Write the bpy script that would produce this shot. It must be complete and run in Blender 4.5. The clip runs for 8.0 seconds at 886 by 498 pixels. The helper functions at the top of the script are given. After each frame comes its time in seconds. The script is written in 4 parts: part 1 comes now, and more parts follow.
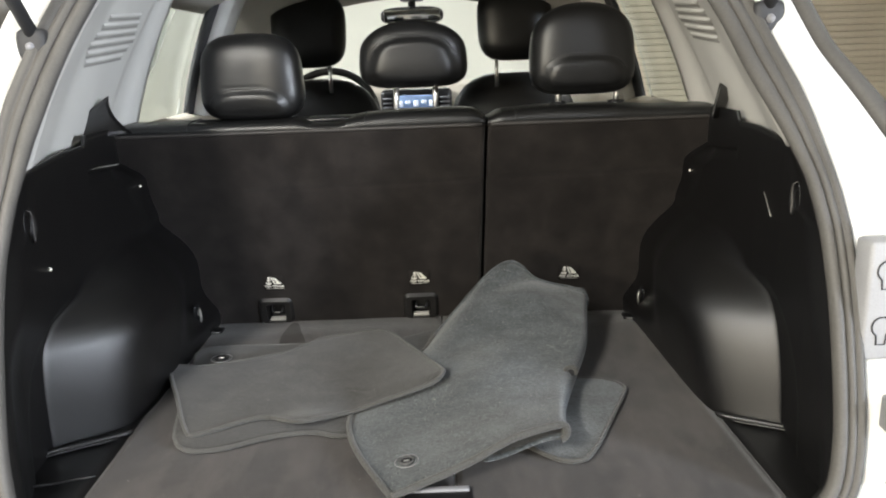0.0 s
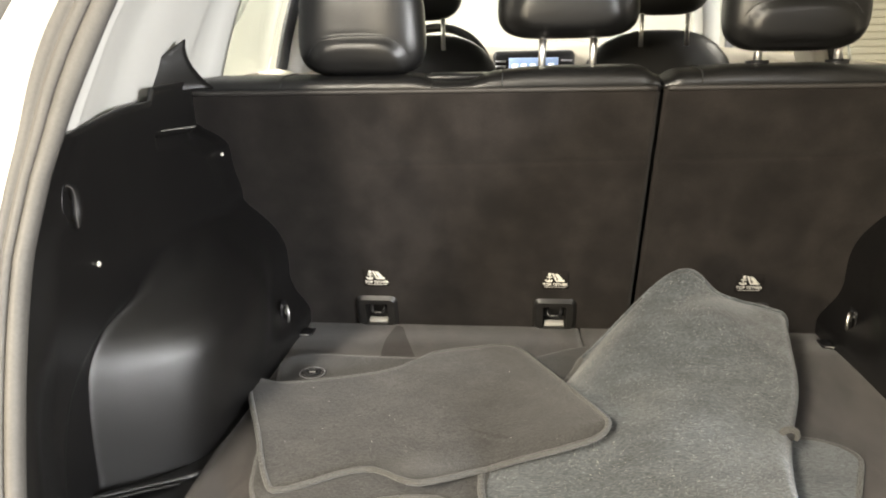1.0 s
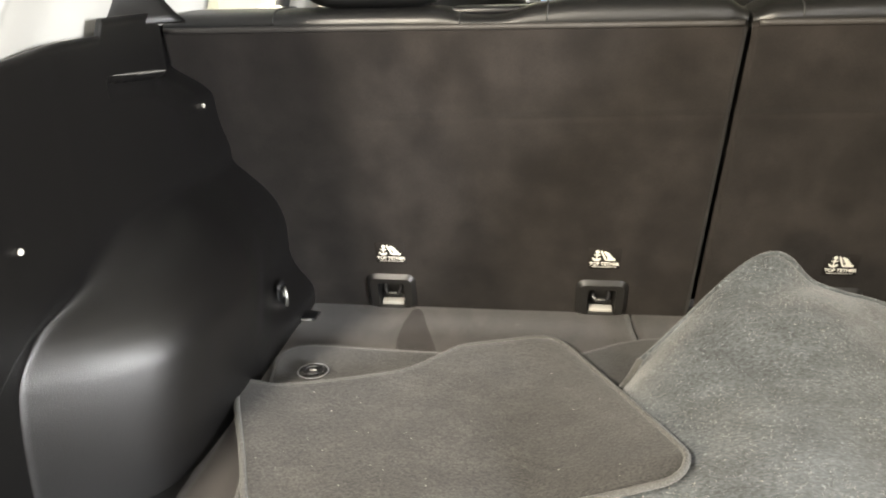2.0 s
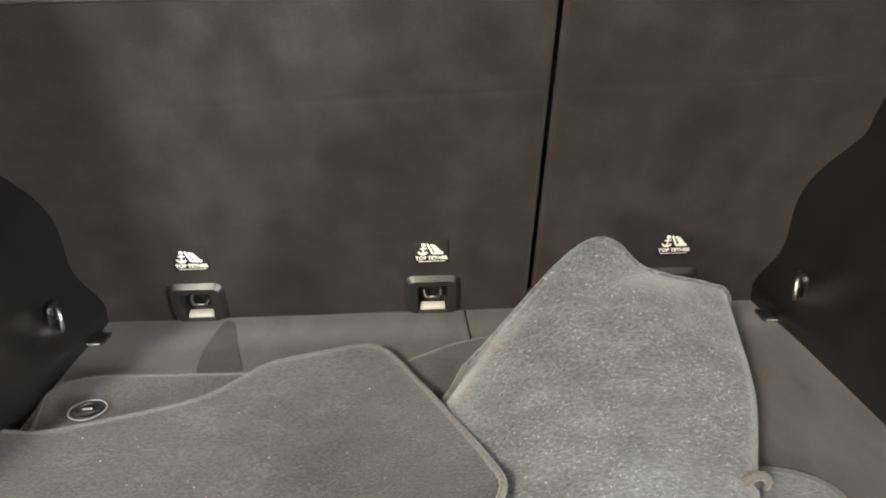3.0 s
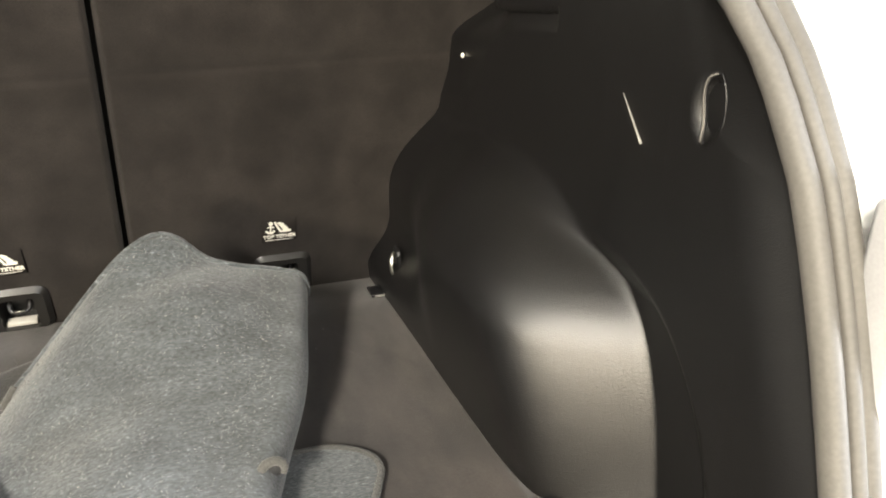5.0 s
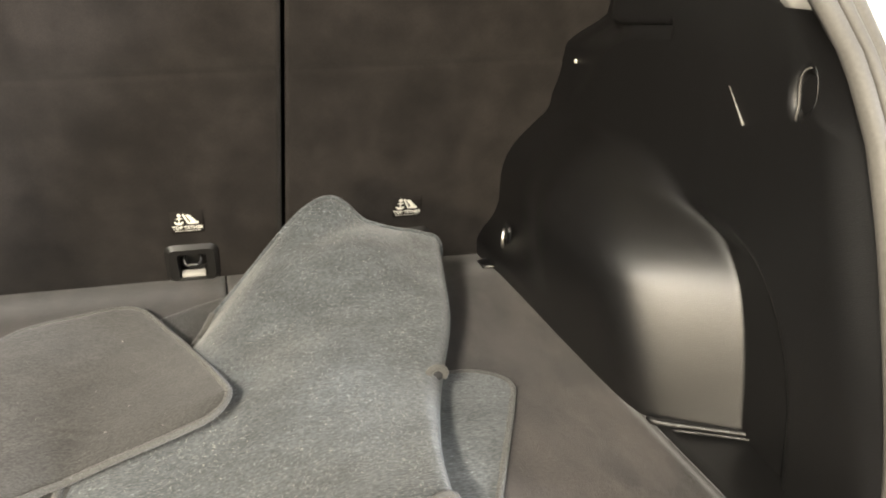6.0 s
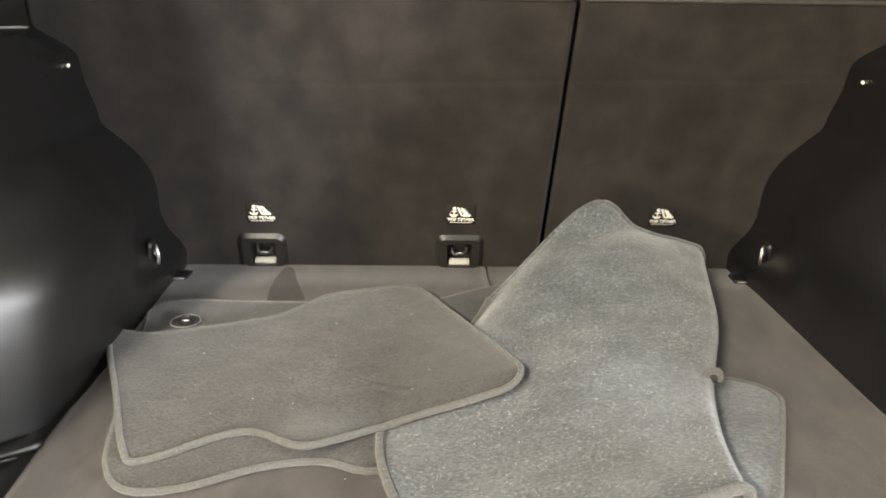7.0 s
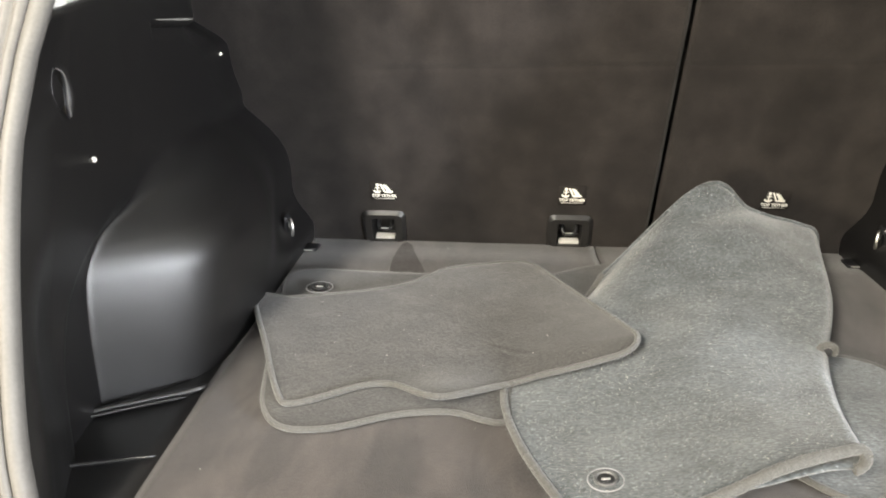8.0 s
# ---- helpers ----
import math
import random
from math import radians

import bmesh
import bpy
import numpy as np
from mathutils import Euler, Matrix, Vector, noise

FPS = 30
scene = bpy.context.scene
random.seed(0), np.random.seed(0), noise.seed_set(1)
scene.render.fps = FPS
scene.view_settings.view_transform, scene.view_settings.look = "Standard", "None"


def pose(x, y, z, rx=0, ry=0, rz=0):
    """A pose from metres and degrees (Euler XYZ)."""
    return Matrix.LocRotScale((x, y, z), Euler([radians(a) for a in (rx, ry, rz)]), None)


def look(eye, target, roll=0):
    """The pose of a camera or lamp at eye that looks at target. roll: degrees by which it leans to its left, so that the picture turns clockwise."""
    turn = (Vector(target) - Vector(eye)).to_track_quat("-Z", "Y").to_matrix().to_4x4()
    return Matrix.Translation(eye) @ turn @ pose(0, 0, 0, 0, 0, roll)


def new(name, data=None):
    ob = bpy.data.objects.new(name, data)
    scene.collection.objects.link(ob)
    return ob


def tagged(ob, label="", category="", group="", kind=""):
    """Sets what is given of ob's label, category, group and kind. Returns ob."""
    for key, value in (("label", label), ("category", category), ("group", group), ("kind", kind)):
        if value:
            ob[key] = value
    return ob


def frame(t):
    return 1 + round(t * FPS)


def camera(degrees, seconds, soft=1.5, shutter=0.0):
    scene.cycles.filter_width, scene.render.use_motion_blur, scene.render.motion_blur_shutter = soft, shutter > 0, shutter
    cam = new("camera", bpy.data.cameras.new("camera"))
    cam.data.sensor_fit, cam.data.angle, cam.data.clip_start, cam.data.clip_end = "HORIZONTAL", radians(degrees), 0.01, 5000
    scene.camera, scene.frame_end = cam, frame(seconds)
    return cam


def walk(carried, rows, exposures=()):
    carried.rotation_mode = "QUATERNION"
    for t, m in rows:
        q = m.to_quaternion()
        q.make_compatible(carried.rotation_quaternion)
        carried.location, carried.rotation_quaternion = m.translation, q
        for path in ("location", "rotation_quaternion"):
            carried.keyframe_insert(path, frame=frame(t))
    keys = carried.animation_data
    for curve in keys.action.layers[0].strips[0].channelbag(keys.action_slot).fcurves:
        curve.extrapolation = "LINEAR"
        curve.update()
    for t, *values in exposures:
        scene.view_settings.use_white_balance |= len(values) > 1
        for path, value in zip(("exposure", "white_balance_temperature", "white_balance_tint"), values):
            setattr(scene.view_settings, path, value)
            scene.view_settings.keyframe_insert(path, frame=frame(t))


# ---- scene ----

cam = camera(61.1, 8.0, soft=2.0)
PATH = [
    (0, (0.076, -1.777, 0.625), (0.061, 0.158, 0.122), -2.2),
    (0.5, (-0.021, -1.598, 0.609), (-0.107, 0.326, 0.071), -1.6),
    (1, (-0.052, -1.427, 0.579), (-0.275, 0.478, 0.01), -1.3),
    (1.2, (-0.053, -1.369, 0.57), (-0.335, 0.522, -0.016), -1.1),
    (2.3, (-0.101, -1.151, 0.528), (-0.349, 0.7, -0.188), -1.5),
    (2.5, (-0.085, -1.124, 0.519), (-0.259, 0.731, -0.207), -1.6),
    (3, (-0.004, -1.064, 0.516), (0.04, 0.794, -0.223), -1.4),
    (3.5, (0.094, -1.025, 0.514), (0.326, 0.813, -0.242), -1.4),
    (4, (0.187, -1.013, 0.522), (0.612, 0.776, -0.264), -1.0),
    (4.5, (0.266, -1.027, 0.515), (0.829, 0.721, -0.279), -0.6),
    (4.7, (0.274, -1.044, 0.512), (0.875, 0.692, -0.279), -0.2),
    (5.8, (0.112, -1.222, 0.502), (0.694, 0.548, -0.226), 0.9),
    (6, (0.087, -1.242, 0.507), (0.598, 0.55, -0.219), 1.0),
    (6.5, (0.012, -1.272, 0.515), (0.305, 0.57, -0.206), 1.2),
    (7, (-0.054, -1.302, 0.522), (-0.015, 0.566, -0.193), 0.9),
    (7.5, (-0.105, -1.347, 0.526), (-0.253, 0.514, -0.193), 0.4),
    (8, (-0.102, -1.38, 0.524), (-0.289, 0.47, -0.213), -0.4),
]
EXPOSURES = [(0.0, -1.13, 6050, 10), (0.5, -0.83, 6450, 10), (1.0, -0.44, 6800, 10), (2.5, 0.07, 6750, 10), (3.5, 0.02, 6450, 10), (4.0, 0.06, 6500, 10), (4.5, 0.14, 6500, 10), (6.0, -0.09, 6750, 10), (6.5, -0.09, 6850, 10), (7.5, 0.0, 6500, 10), (8.0, -0.01, 6450, 10)]
walk(cam, [(t, look(eye, target, roll)) for t, eye, target, roll in PATH], EXPOSURES)

# ---------------------------------------------------------------- light
world = bpy.data.worlds.new("world")
scene.world = world
world.use_nodes = True
world.node_tree.nodes["Background"].inputs[0].default_value = (0.9, 0.95, 1.0, 1)
world.node_tree.nodes["Background"].inputs[1].default_value = 0.3

GROUND = -0.72     # garage floor below the load floor at z = 0
CEIL = 2.0


def area_lamp(name, eye, target, size, size_y, watts, colour):
    data = bpy.data.lights.new(name, "AREA")
    data.shape, data.size, data.size_y, data.energy, data.color = "RECTANGLE", size, size_y, watts, colour
    ob = new(name, data)
    ob.matrix_world = look(eye, target)
    return ob


# lamps out of view, added where the highlights and shadow edges need them
area_lamp("unseen_ceiling_light", (-1.2, -3.05, CEIL - 0.12), (-1.2, -3.05, 0), 0.22, 1.1, 490, (1.0, 0.93, 0.80))
area_lamp("unseen_ceiling_light", (-0.9, -1.45, CEIL - 0.12), (-0.9, -1.45, 0), 0.30, 1.3, 40, (1.0, 0.94, 0.82))
area_lamp("unseen_ceiling_light", (1.6, -2.4, CEIL - 0.12), (1.6, -2.4, 0), 0.22, 1.3, 40, (0.95, 0.96, 0.96))
area_lamp("unseen_ceiling_light", (1.45, -4.4, CEIL - 0.12), (1.45, -4.4, 0), 0.22, 1.3, 110, (0.95, 0.97, 1.0))
area_lamp("unseen_ceiling_light", (-1.9, 1.0, CEIL - 0.12), (-1.9, 1.0, 0), 0.30, 1.3, 340, (1.0, 0.98, 0.95))
area_lamp("unseen_ceiling_light", (1.9, 1.0, CEIL - 0.12), (1.9, 1.0, 0), 0.30, 1.3, 60, (1.0, 0.94, 0.84))
area_lamp("unseen_ceiling_light", (0, 3.4, CEIL - 0.12), (0, 3.4, 0), 1.3, 0.30, 100, (1.0, 0.97, 0.88))
# added daylight lamps in an unseen gateway and an unseen doorway across from it
area_lamp("unseen_gateway_light", (-2.98, -5.5, 1.02), (0, -5.5, 1.02), 0.75, 0.80, 700, (1.0, 0.87, 0.64))
area_lamp("unseen_doorway_light", (4.56, -4.2, 0.96), (0, -4.2, 0.96), 1.0, 0.72, 1000, (0.93, 0.96, 1.0))

# ---------------------------------------------------------------- materials
def material(name, colour, rough=0.6, metal=0.0, grain=0.0, grain_size=400.0, mottle=0.0, mottle_size=6.0,
             bump=0.0, bump_size=None, sparkle=0.0, sheen=0.0, coat=0.0, spec=0.5, island=0.0, stretch=(1, 1, 1), streak=0.0, streak_size=(14, 4, 4)):
    """A principled material: colour varied at two scales by noise, with fine relief."""
    m = bpy.data.materials.new(name)
    m.use_nodes = True
    nt = m.node_tree
    p = nt.nodes["Principled BSDF"]
    p.inputs["Roughness"].default_value = rough
    p.inputs["Metallic"].default_value = metal
    p.inputs["Specular IOR Level"].default_value = spec
    p.inputs["Sheen Weight"].default_value = sheen
    p.inputs["Sheen Roughness"].default_value = 0.5
    p.inputs["Coat Weight"].default_value = coat
    p.inputs["Base Color"].default_value = (*colour, 1)
    tex = nt.nodes.new("ShaderNodeTexCoord")
    mp = nt.nodes.new("ShaderNodeMapping")
    mp.inputs["Scale"].default_value = stretch
    nt.links.new(tex.outputs["Object"], mp.inputs[0])
    out = None
    for amount, size, detail in ((grain, grain_size, 2.0), (mottle, mottle_size, 4.0)):
        if amount <= 0:
            continue
        n = nt.nodes.new("ShaderNodeTexNoise")
        n.inputs["Scale"].default_value, n.inputs["Detail"].default_value = size, detail
        nt.links.new(mp.outputs[0], n.inputs["Vector"])
        r = nt.nodes.new("ShaderNodeMapRange")
        r.inputs["From Min"].default_value, r.inputs["From Max"].default_value = 0.3, 0.7
        r.inputs["To Min"].default_value, r.inputs["To Max"].default_value = 1 - amount, 1 + amount
        nt.links.new(n.outputs["Fac"], r.inputs["Value"])
        mix = nt.nodes.new("ShaderNodeVectorMath")
        mix.operation = "SCALE"
        if out is None:
            mix.inputs[0].default_value = colour
        else:
            nt.links.new(out, mix.inputs[0])
        nt.links.new(r.outputs[0], mix.inputs["Scale"])
        out = mix.outputs[0]
    # bright specks painted into the colour for the sparkle of the fibres
    if sparkle > 0:
        n = nt.nodes.new("ShaderNodeTexNoise")
        n.inputs["Scale"].default_value, n.inputs["Detail"].default_value = grain_size * 0.9, 1.0
        nt.links.new(mp.outputs[0], n.inputs["Vector"])
        r = nt.nodes.new("ShaderNodeMapRange")
        r.inputs["From Min"].default_value, r.inputs["From Max"].default_value = 0.66, 0.76
        r.inputs["To Min"].default_value, r.inputs["To Max"].default_value = 1.0, 1.0 + sparkle
        nt.links.new(n.outputs["Fac"], r.inputs["Value"])
        mix = nt.nodes.new("ShaderNodeVectorMath")
        mix.operation = "SCALE"
        nt.links.new(out, mix.inputs[0])
        nt.links.new(r.outputs[0], mix.inputs["Scale"])
        out = mix.outputs[0]
    if streak > 0:
        # nap brushed one way or the other in long patches
        sm = nt.nodes.new("ShaderNodeMapping")
        sm.inputs["Scale"].default_value = streak_size
        sm.inputs["Rotation"].default_value = (0, 0, 0.35)
        nt.links.new(tex.outputs["Object"], sm.inputs[0])
        n = nt.nodes.new("ShaderNodeTexNoise")
        n.inputs["Scale"].default_value, n.inputs["Detail"].default_value, n.inputs["Distortion"].default_value = 1.0, 3.0, 0.6
        nt.links.new(sm.outputs[0], n.inputs["Vector"])
        r = nt.nodes.new("ShaderNodeMapRange")
        r.interpolation_type = "SMOOTHSTEP"
        r.inputs["From Min"].default_value, r.inputs["From Max"].default_value = 0.40, 0.60
        r.inputs["To Min"].default_value, r.inputs["To Max"].default_value = 1 - streak, 1 + streak
        nt.links.new(n.outputs["Fac"], r.inputs["Value"])
        mix = nt.nodes.new("ShaderNodeVectorMath")
        mix.operation = "SCALE"
        nt.links.new(out, mix.inputs[0])
        nt.links.new(r.outputs[0], mix.inputs["Scale"])
        out = mix.outputs[0]
    if island > 0:
        info = nt.nodes.new("ShaderNodeObjectInfo")
        r = nt.nodes.new("ShaderNodeMapRange")
        r.inputs["To Min"].default_value, r.inputs["To Max"].default_value = 1 - island, 1 + island
        nt.links.new(info.outputs["Random"], r.inputs["Value"])
        mix = nt.nodes.new("ShaderNodeVectorMath")
        mix.operation = "SCALE"
        if out is None:
            mix.inputs[0].default_value = colour
        else:
            nt.links.new(out, mix.inputs[0])
        nt.links.new(r.outputs[0], mix.inputs["Scale"])
        out = mix.outputs[0]
    if out is not None:
        nt.links.new(out, p.inputs["Base Color"])
    if bump > 0:
        n = nt.nodes.new("ShaderNodeTexNoise")
        n.inputs["Scale"].default_value, n.inputs["Detail"].default_value = bump_size or grain_size, 3.0
        nt.links.new(mp.outputs[0], n.inputs["Vector"])
        b = nt.nodes.new("ShaderNodeBump")
        b.inputs["Strength"].default_value, b.inputs["Distance"].default_value = bump, 0.002
        nt.links.new(n.outputs["Fac"], b.inputs["Height"])
        nt.links.new(b.outputs[0], p.inputs["Normal"])
    return m


SEAT_CARPET = material("seat_carpet", (0.0170, 0.0146, 0.0133), 0.95, grain=0.22, grain_size=800, mottle=0.26, mottle_size=18, streak=0.13, streak_size=(7, 7, 5), bump=0.25, sheen=0.10, spec=0.1)
FLOOR_CARPET = material("floor_carpet", (0.0275, 0.0226, 0.0202), 0.95, grain=0.25, grain_size=700, mottle=0.25, mottle_size=22, streak=0.26, streak_size=(12, 5, 5), bump=0.3, sheen=0.25, spec=0.1, stretch=(1.6, 0.55, 1))
MAT_PILE = material("mat_pile", (0.0595, 0.0655, 0.069), 0.95, grain=0.45, grain_size=330, sparkle=1.5, stretch=(0.6, 1.2, 1), mottle=0.28, mottle_size=24, bump=0.6, sheen=0.3, spec=0.1)
MAT_PILE_OLD = material("mat_pile_worn", (0.0268, 0.0253, 0.0232), 0.95, grain=0.55, grain_size=340, sparkle=0.7, streak=0.12, streak_size=(9, 16, 9), mottle=0.2, mottle_size=26, bump=0.4, sheen=0.25, spec=0.1)
MAT_BACK = material("mat_backing", (0.012, 0.012, 0.013), 0.8, grain=0.2, grain_size=300, bump=0.3)
PIPING = material("piping_thread", (0.052, 0.0508, 0.0470), 0.9, grain=0.45, grain_size=700, bump=0.6, sheen=0.2)
PLASTIC = material("trim_plastic", (0.0042, 0.0040, 0.0041), 0.39, spec=0.68, grain=0.08, grain_size=1200, mottle=0.1, mottle_size=5, bump=0.22, bump_size=800)
PLASTIC_GLOSS = material("black_plastic", (0.01, 0.01, 0.011), 0.35)
TRIM_GREY = material("pillar_trim_plastic", (0.60, 0.59, 0.555), 0.6, grain=0.03, grain_size=900, mottle=0.05, mottle_size=5, bump=0.08, bump_size=1400)
PILE_FIBRE = material("pile_fibre", (0.155, 0.159, 0.155), 0.45, grain=0.7, grain_size=240, spec=0.5)
# darker copy of the pillar trim, for the shade between the louvres
SLOT_SHADE = material("slot_shade", (0.30, 0.29, 0.27), 0.6, grain=0.03, grain_size=900)
HEADLINER = material("headliner_fabric", (0.42, 0.40, 0.36), 0.95, grain=0.08, grain_size=900, mottle=0.05, bump=0.1)
LEATHER = material("black_leather", (0.009, 0.009, 0.009), 0.35, grain=0.1, grain_size=500, mottle=0.1, mottle_size=15, bump=0.15, bump_size=900)
# paler cloth colour carries the light on the seat's top edge
LIT_EDGE = material("lit_edge_cloth", (0.030, 0.027, 0.025), 0.55, grain=0.2, grain_size=500, mottle=0.2, mottle_size=9)
STITCH = material("leather_seam", (0.02, 0.02, 0.02), 0.6, grain=0.3, grain_size=700)
CHROME = material("brushed_chrome", (0.82, 0.81, 0.80), 0.38, 1.0, grain=0.05, grain_size=300)
STEEL = material("bright_steel", (0.75, 0.74, 0.70), 0.3, 1.0, grain=0.05)
RUBBER = material("seal_rubber", (0.086, 0.081, 0.074), 0.6, grain=0.08, grain_size=300, mottle=0.12, mottle_size=9)
RUBBER_DARK = material("dark_rubber", (0.03, 0.03, 0.032), 0.6, grain=0.1, mottle=0.1)
PAINT = material("white_paint", (0.72, 0.72, 0.69), 0.3, coat=0.6, mottle=0.02, mottle_size=4)
WHITE_PRINT = material("white_print", (0.72, 0.70, 0.62), 0.7, grain=0.15, grain_size=900)
COVER_GREY = material("cover_plastic", (0.33, 0.33, 0.34), 0.5, grain=0.05, mottle=0.06, mottle_size=12)
EYELET = material("eyelet_plastic", (0.075, 0.075, 0.075), 0.45, grain=0.1)
ANCHOR_FRAME = material("anchor_frame_plastic", (0.013, 0.0125, 0.012), 0.33, grain=0.1, grain_size=700, bump=0.1, bump_size=900)
FOOT_PLATE = material("pale_plate_plastic", (0.36, 0.35, 0.32), 0.55, grain=0.12, grain_size=600)
SIGN_PATCH = material("sign_patch_cloth", (0.0158, 0.0136, 0.0124), 0.9, grain=0.2, grain_size=900, bump=0.2, spec=0.15)
# paler than the trim: holds the glints on the slot and ledge
PALE_EDGE = material("pale_plastic_edge", (0.20, 0.195, 0.18), 0.5, grain=0.2)
GREY_PLASTIC = material("grey_cover_plastic", (0.22, 0.22, 0.23), 0.5, grain=0.05, mottle=0.05)
WALL = material("garage_wall_paint", (0.74, 0.72, 0.64), 0.85, grain=0.03, grain_size=90, mottle=0.05, mottle_size=1.5, bump=0.1, bump_size=120)
CONCRETE = material("garage_concrete", (0.12, 0.115, 0.11), 0.8, grain=0.1, grain_size=90, mottle=0.18, mottle_size=1.2, bump=0.15)
CEILING = material("ceiling_grey", (0.24, 0.235, 0.225), 0.9, grain=0.02, mottle=0.03, mottle_size=1)
SLAT = material("shutter_slat_paint", (0.66, 0.58, 0.44), 0.55, grain=0.04, grain_size=60, mottle=0.05, mottle_size=3, island=0.04)
DASH_BEIGE = material("dashboard_beige", (0.45, 0.41, 0.33), 0.6, grain=0.06, grain_size=500, mottle=0.08)
DARK_MARK = material("dark_carpet", (0.0300, 0.0255, 0.0235), 0.95, grain=0.25, grain_size=800, mottle=0.15, mottle_size=20, bump=0.3, sheen=0.1, spec=0.1)


def glow(name, colour, strength):
    m = bpy.data.materials.new(name)
    m.use_nodes = True
    p = m.node_tree.nodes["Principled BSDF"]
    p.inputs["Base Color"].default_value = (*colour, 1)
    p.inputs["Emission Color"].default_value = (*colour, 1)
    p.inputs["Emission Strength"].default_value = strength
    return m


LAMP_GLOW = glow("lamp_diffuser", (1.0, 0.95, 0.86), 6.0)
SCREEN = glow("display_screen", (0.40, 0.55, 0.85), 0.35)
SCREEN_ICON = glow("display_icons", (0.9, 0.95, 1.0), 1.6)

GLASS = bpy.data.materials.new("window_glass")
GLASS.use_nodes = True
_t = GLASS.node_tree
_t.nodes.clear()
_out, _mix = _t.nodes.new("ShaderNodeOutputMaterial"), _t.nodes.new("ShaderNodeMixShader")
_clear, _gloss, _face, _pow = _t.nodes.new("ShaderNodeBsdfTransparent"), _t.nodes.new("ShaderNodeBsdfGlossy"), _t.nodes.new("ShaderNodeLayerWeight"), _t.nodes.new("ShaderNodeMath")
_clear.inputs[0].default_value = (0.93, 0.96, 0.95, 1)
_gloss.inputs["Roughness"].default_value = 0.02
_pow.operation, _pow.inputs[1].default_value = "POWER", 9.0
_t.links.new(_face.outputs["Facing"], _pow.inputs[0])
_t.links.new(_pow.outputs[0], _mix.inputs[0])
_t.links.new(_clear.outputs[0], _mix.inputs[1])
_t.links.new(_gloss.outputs[0], _mix.inputs[2])
_t.links.new(_mix.outputs[0], _out.inputs[0])


# ---------------------------------------------------------------- helpers for shapes
def finish(name, me, mat, parent=None, label="", smooth=True):
    me.materials.append(mat)
    if smooth:
        me.polygons.foreach_set("use_smooth", [True] * len(me.polygons))
    ob = new(name, me)
    if parent is not None:
        ob.parent = parent
    if label:
        ob["label"] = label
    return ob


def part(name, bm, mat, parent=None, label="", smooth=True):
    """Links a bmesh as one mesh object under a thing or a part."""
    me = bpy.data.meshes.new(name)
    bm.normal_update()
    bm.to_mesh(me)
    bm.free()
    return finish(name, me, mat, parent, label, smooth)


def pydata(name, verts, faces, mat, parent=None, label="", smooth=True):
    me = bpy.data.meshes.new(name)
    me.from_pydata(verts, [], faces)
    me.update()
    return finish(name, me, mat, parent, label, smooth)


def thing(name, label, category, group="", kind="", at=(0, 0, 0)):
    ob = new(name)
    ob.empty_display_size = 0.05
    ob.location = at
    return tagged(ob, label, category, group, kind)


def sharpen(ob, degrees=35):
    ob.data.set_sharp_from_angle(angle=radians(degrees))
    return ob


def box(x0, x1, y0, y1, z0, z1, bevel=0.0, segments=2):
    bm = bmesh.new()
    bmesh.ops.create_cube(bm, size=1)
    for v in bm.verts:
        v.co = Vector(((x0 + x1) / 2 + v.co.x * (x1 - x0), (y0 + y1) / 2 + v.co.y * (y1 - y0), (z0 + z1) / 2 + v.co.z * (z1 - z0)))
    if bevel > 0:
        bmesh.ops.bevel(bm, geom=bm.edges[:], offset=bevel, segments=segments, affect="EDGES", profile=0.5)
    return bm


def grid(us, vs, f, flip=False):
    """A sheet of quads: f(u, v) gives the place."""
    verts = [f(u, v) for v in vs for u in us]
    n = len(us)
    faces = []
    for j in range(len(vs) - 1):
        for i in range(n - 1):
            q = (j * n + i, j * n + i + 1, (j + 1) * n + i + 1, (j + 1) * n + i)
            faces.append(q[::-1] if flip else q)
    return verts, faces


def tube(path, radius, sides=10, closed=False, squash=1.0):
    """A round tube along a path, capped at its ends."""
    pts = [Vector(p) for p in path]
    n = len(pts)
    bm = bmesh.new()
    rings = []
    side = None
    for i, p in enumerate(pts):
        a = pts[i - 1] if (i or closed) else p
        b = pts[(i + 1) % n] if (i < n - 1 or closed) else p
        d = (b - a).normalized()
        if side is None:
            side = d.orthogonal().normalized()
        side = (side - d * side.dot(d)).normalized()
        up = d.cross(side)
        r = radius(i / (n - 1)) if callable(radius) else radius
        rings.append([bm.verts.new(p + side * math.cos(2 * math.pi * k / sides) * r + up * math.sin(2 * math.pi * k / sides) * r * squash) for k in range(sides)])
    for i in range(n if closed else n - 1):
        a, b = rings[i], rings[(i + 1) % n]
        for k in range(sides):
            bm.faces.new((a[k], a[(k + 1) % sides], b[(k + 1) % sides], b[k]))
    if not closed:
        bm.faces.new(rings[0][::-1])
        bm.faces.new(rings[-1])
    return bm


def smooth_path(pts, steps=8, closed=False):
    """Catmull-Rom through the points."""
    P = [Vector(p) for p in pts]
    n = len(P)
    out = []
    for i in range(n if closed else n - 1):
        p0 = P[(i - 1) % n] if closed or i > 0 else P[0] * 2 - P[1]
        p1, p2 = P[i], P[(i + 1) % n]
        p3 = P[(i + 2) % n] if closed or i < n - 2 else P[-1] * 2 - P[-2]
        for k in range(steps):
            t = k / steps
            out.append(0.5 * (2 * p1 + (p2 - p0) * t + (2 * p0 - 5 * p1 + 4 * p2 - p3) * t * t + (3 * p1 - p0 - 3 * p2 + p3) * t ** 3))
    if not closed:
        out.append(P[-1])
    return out


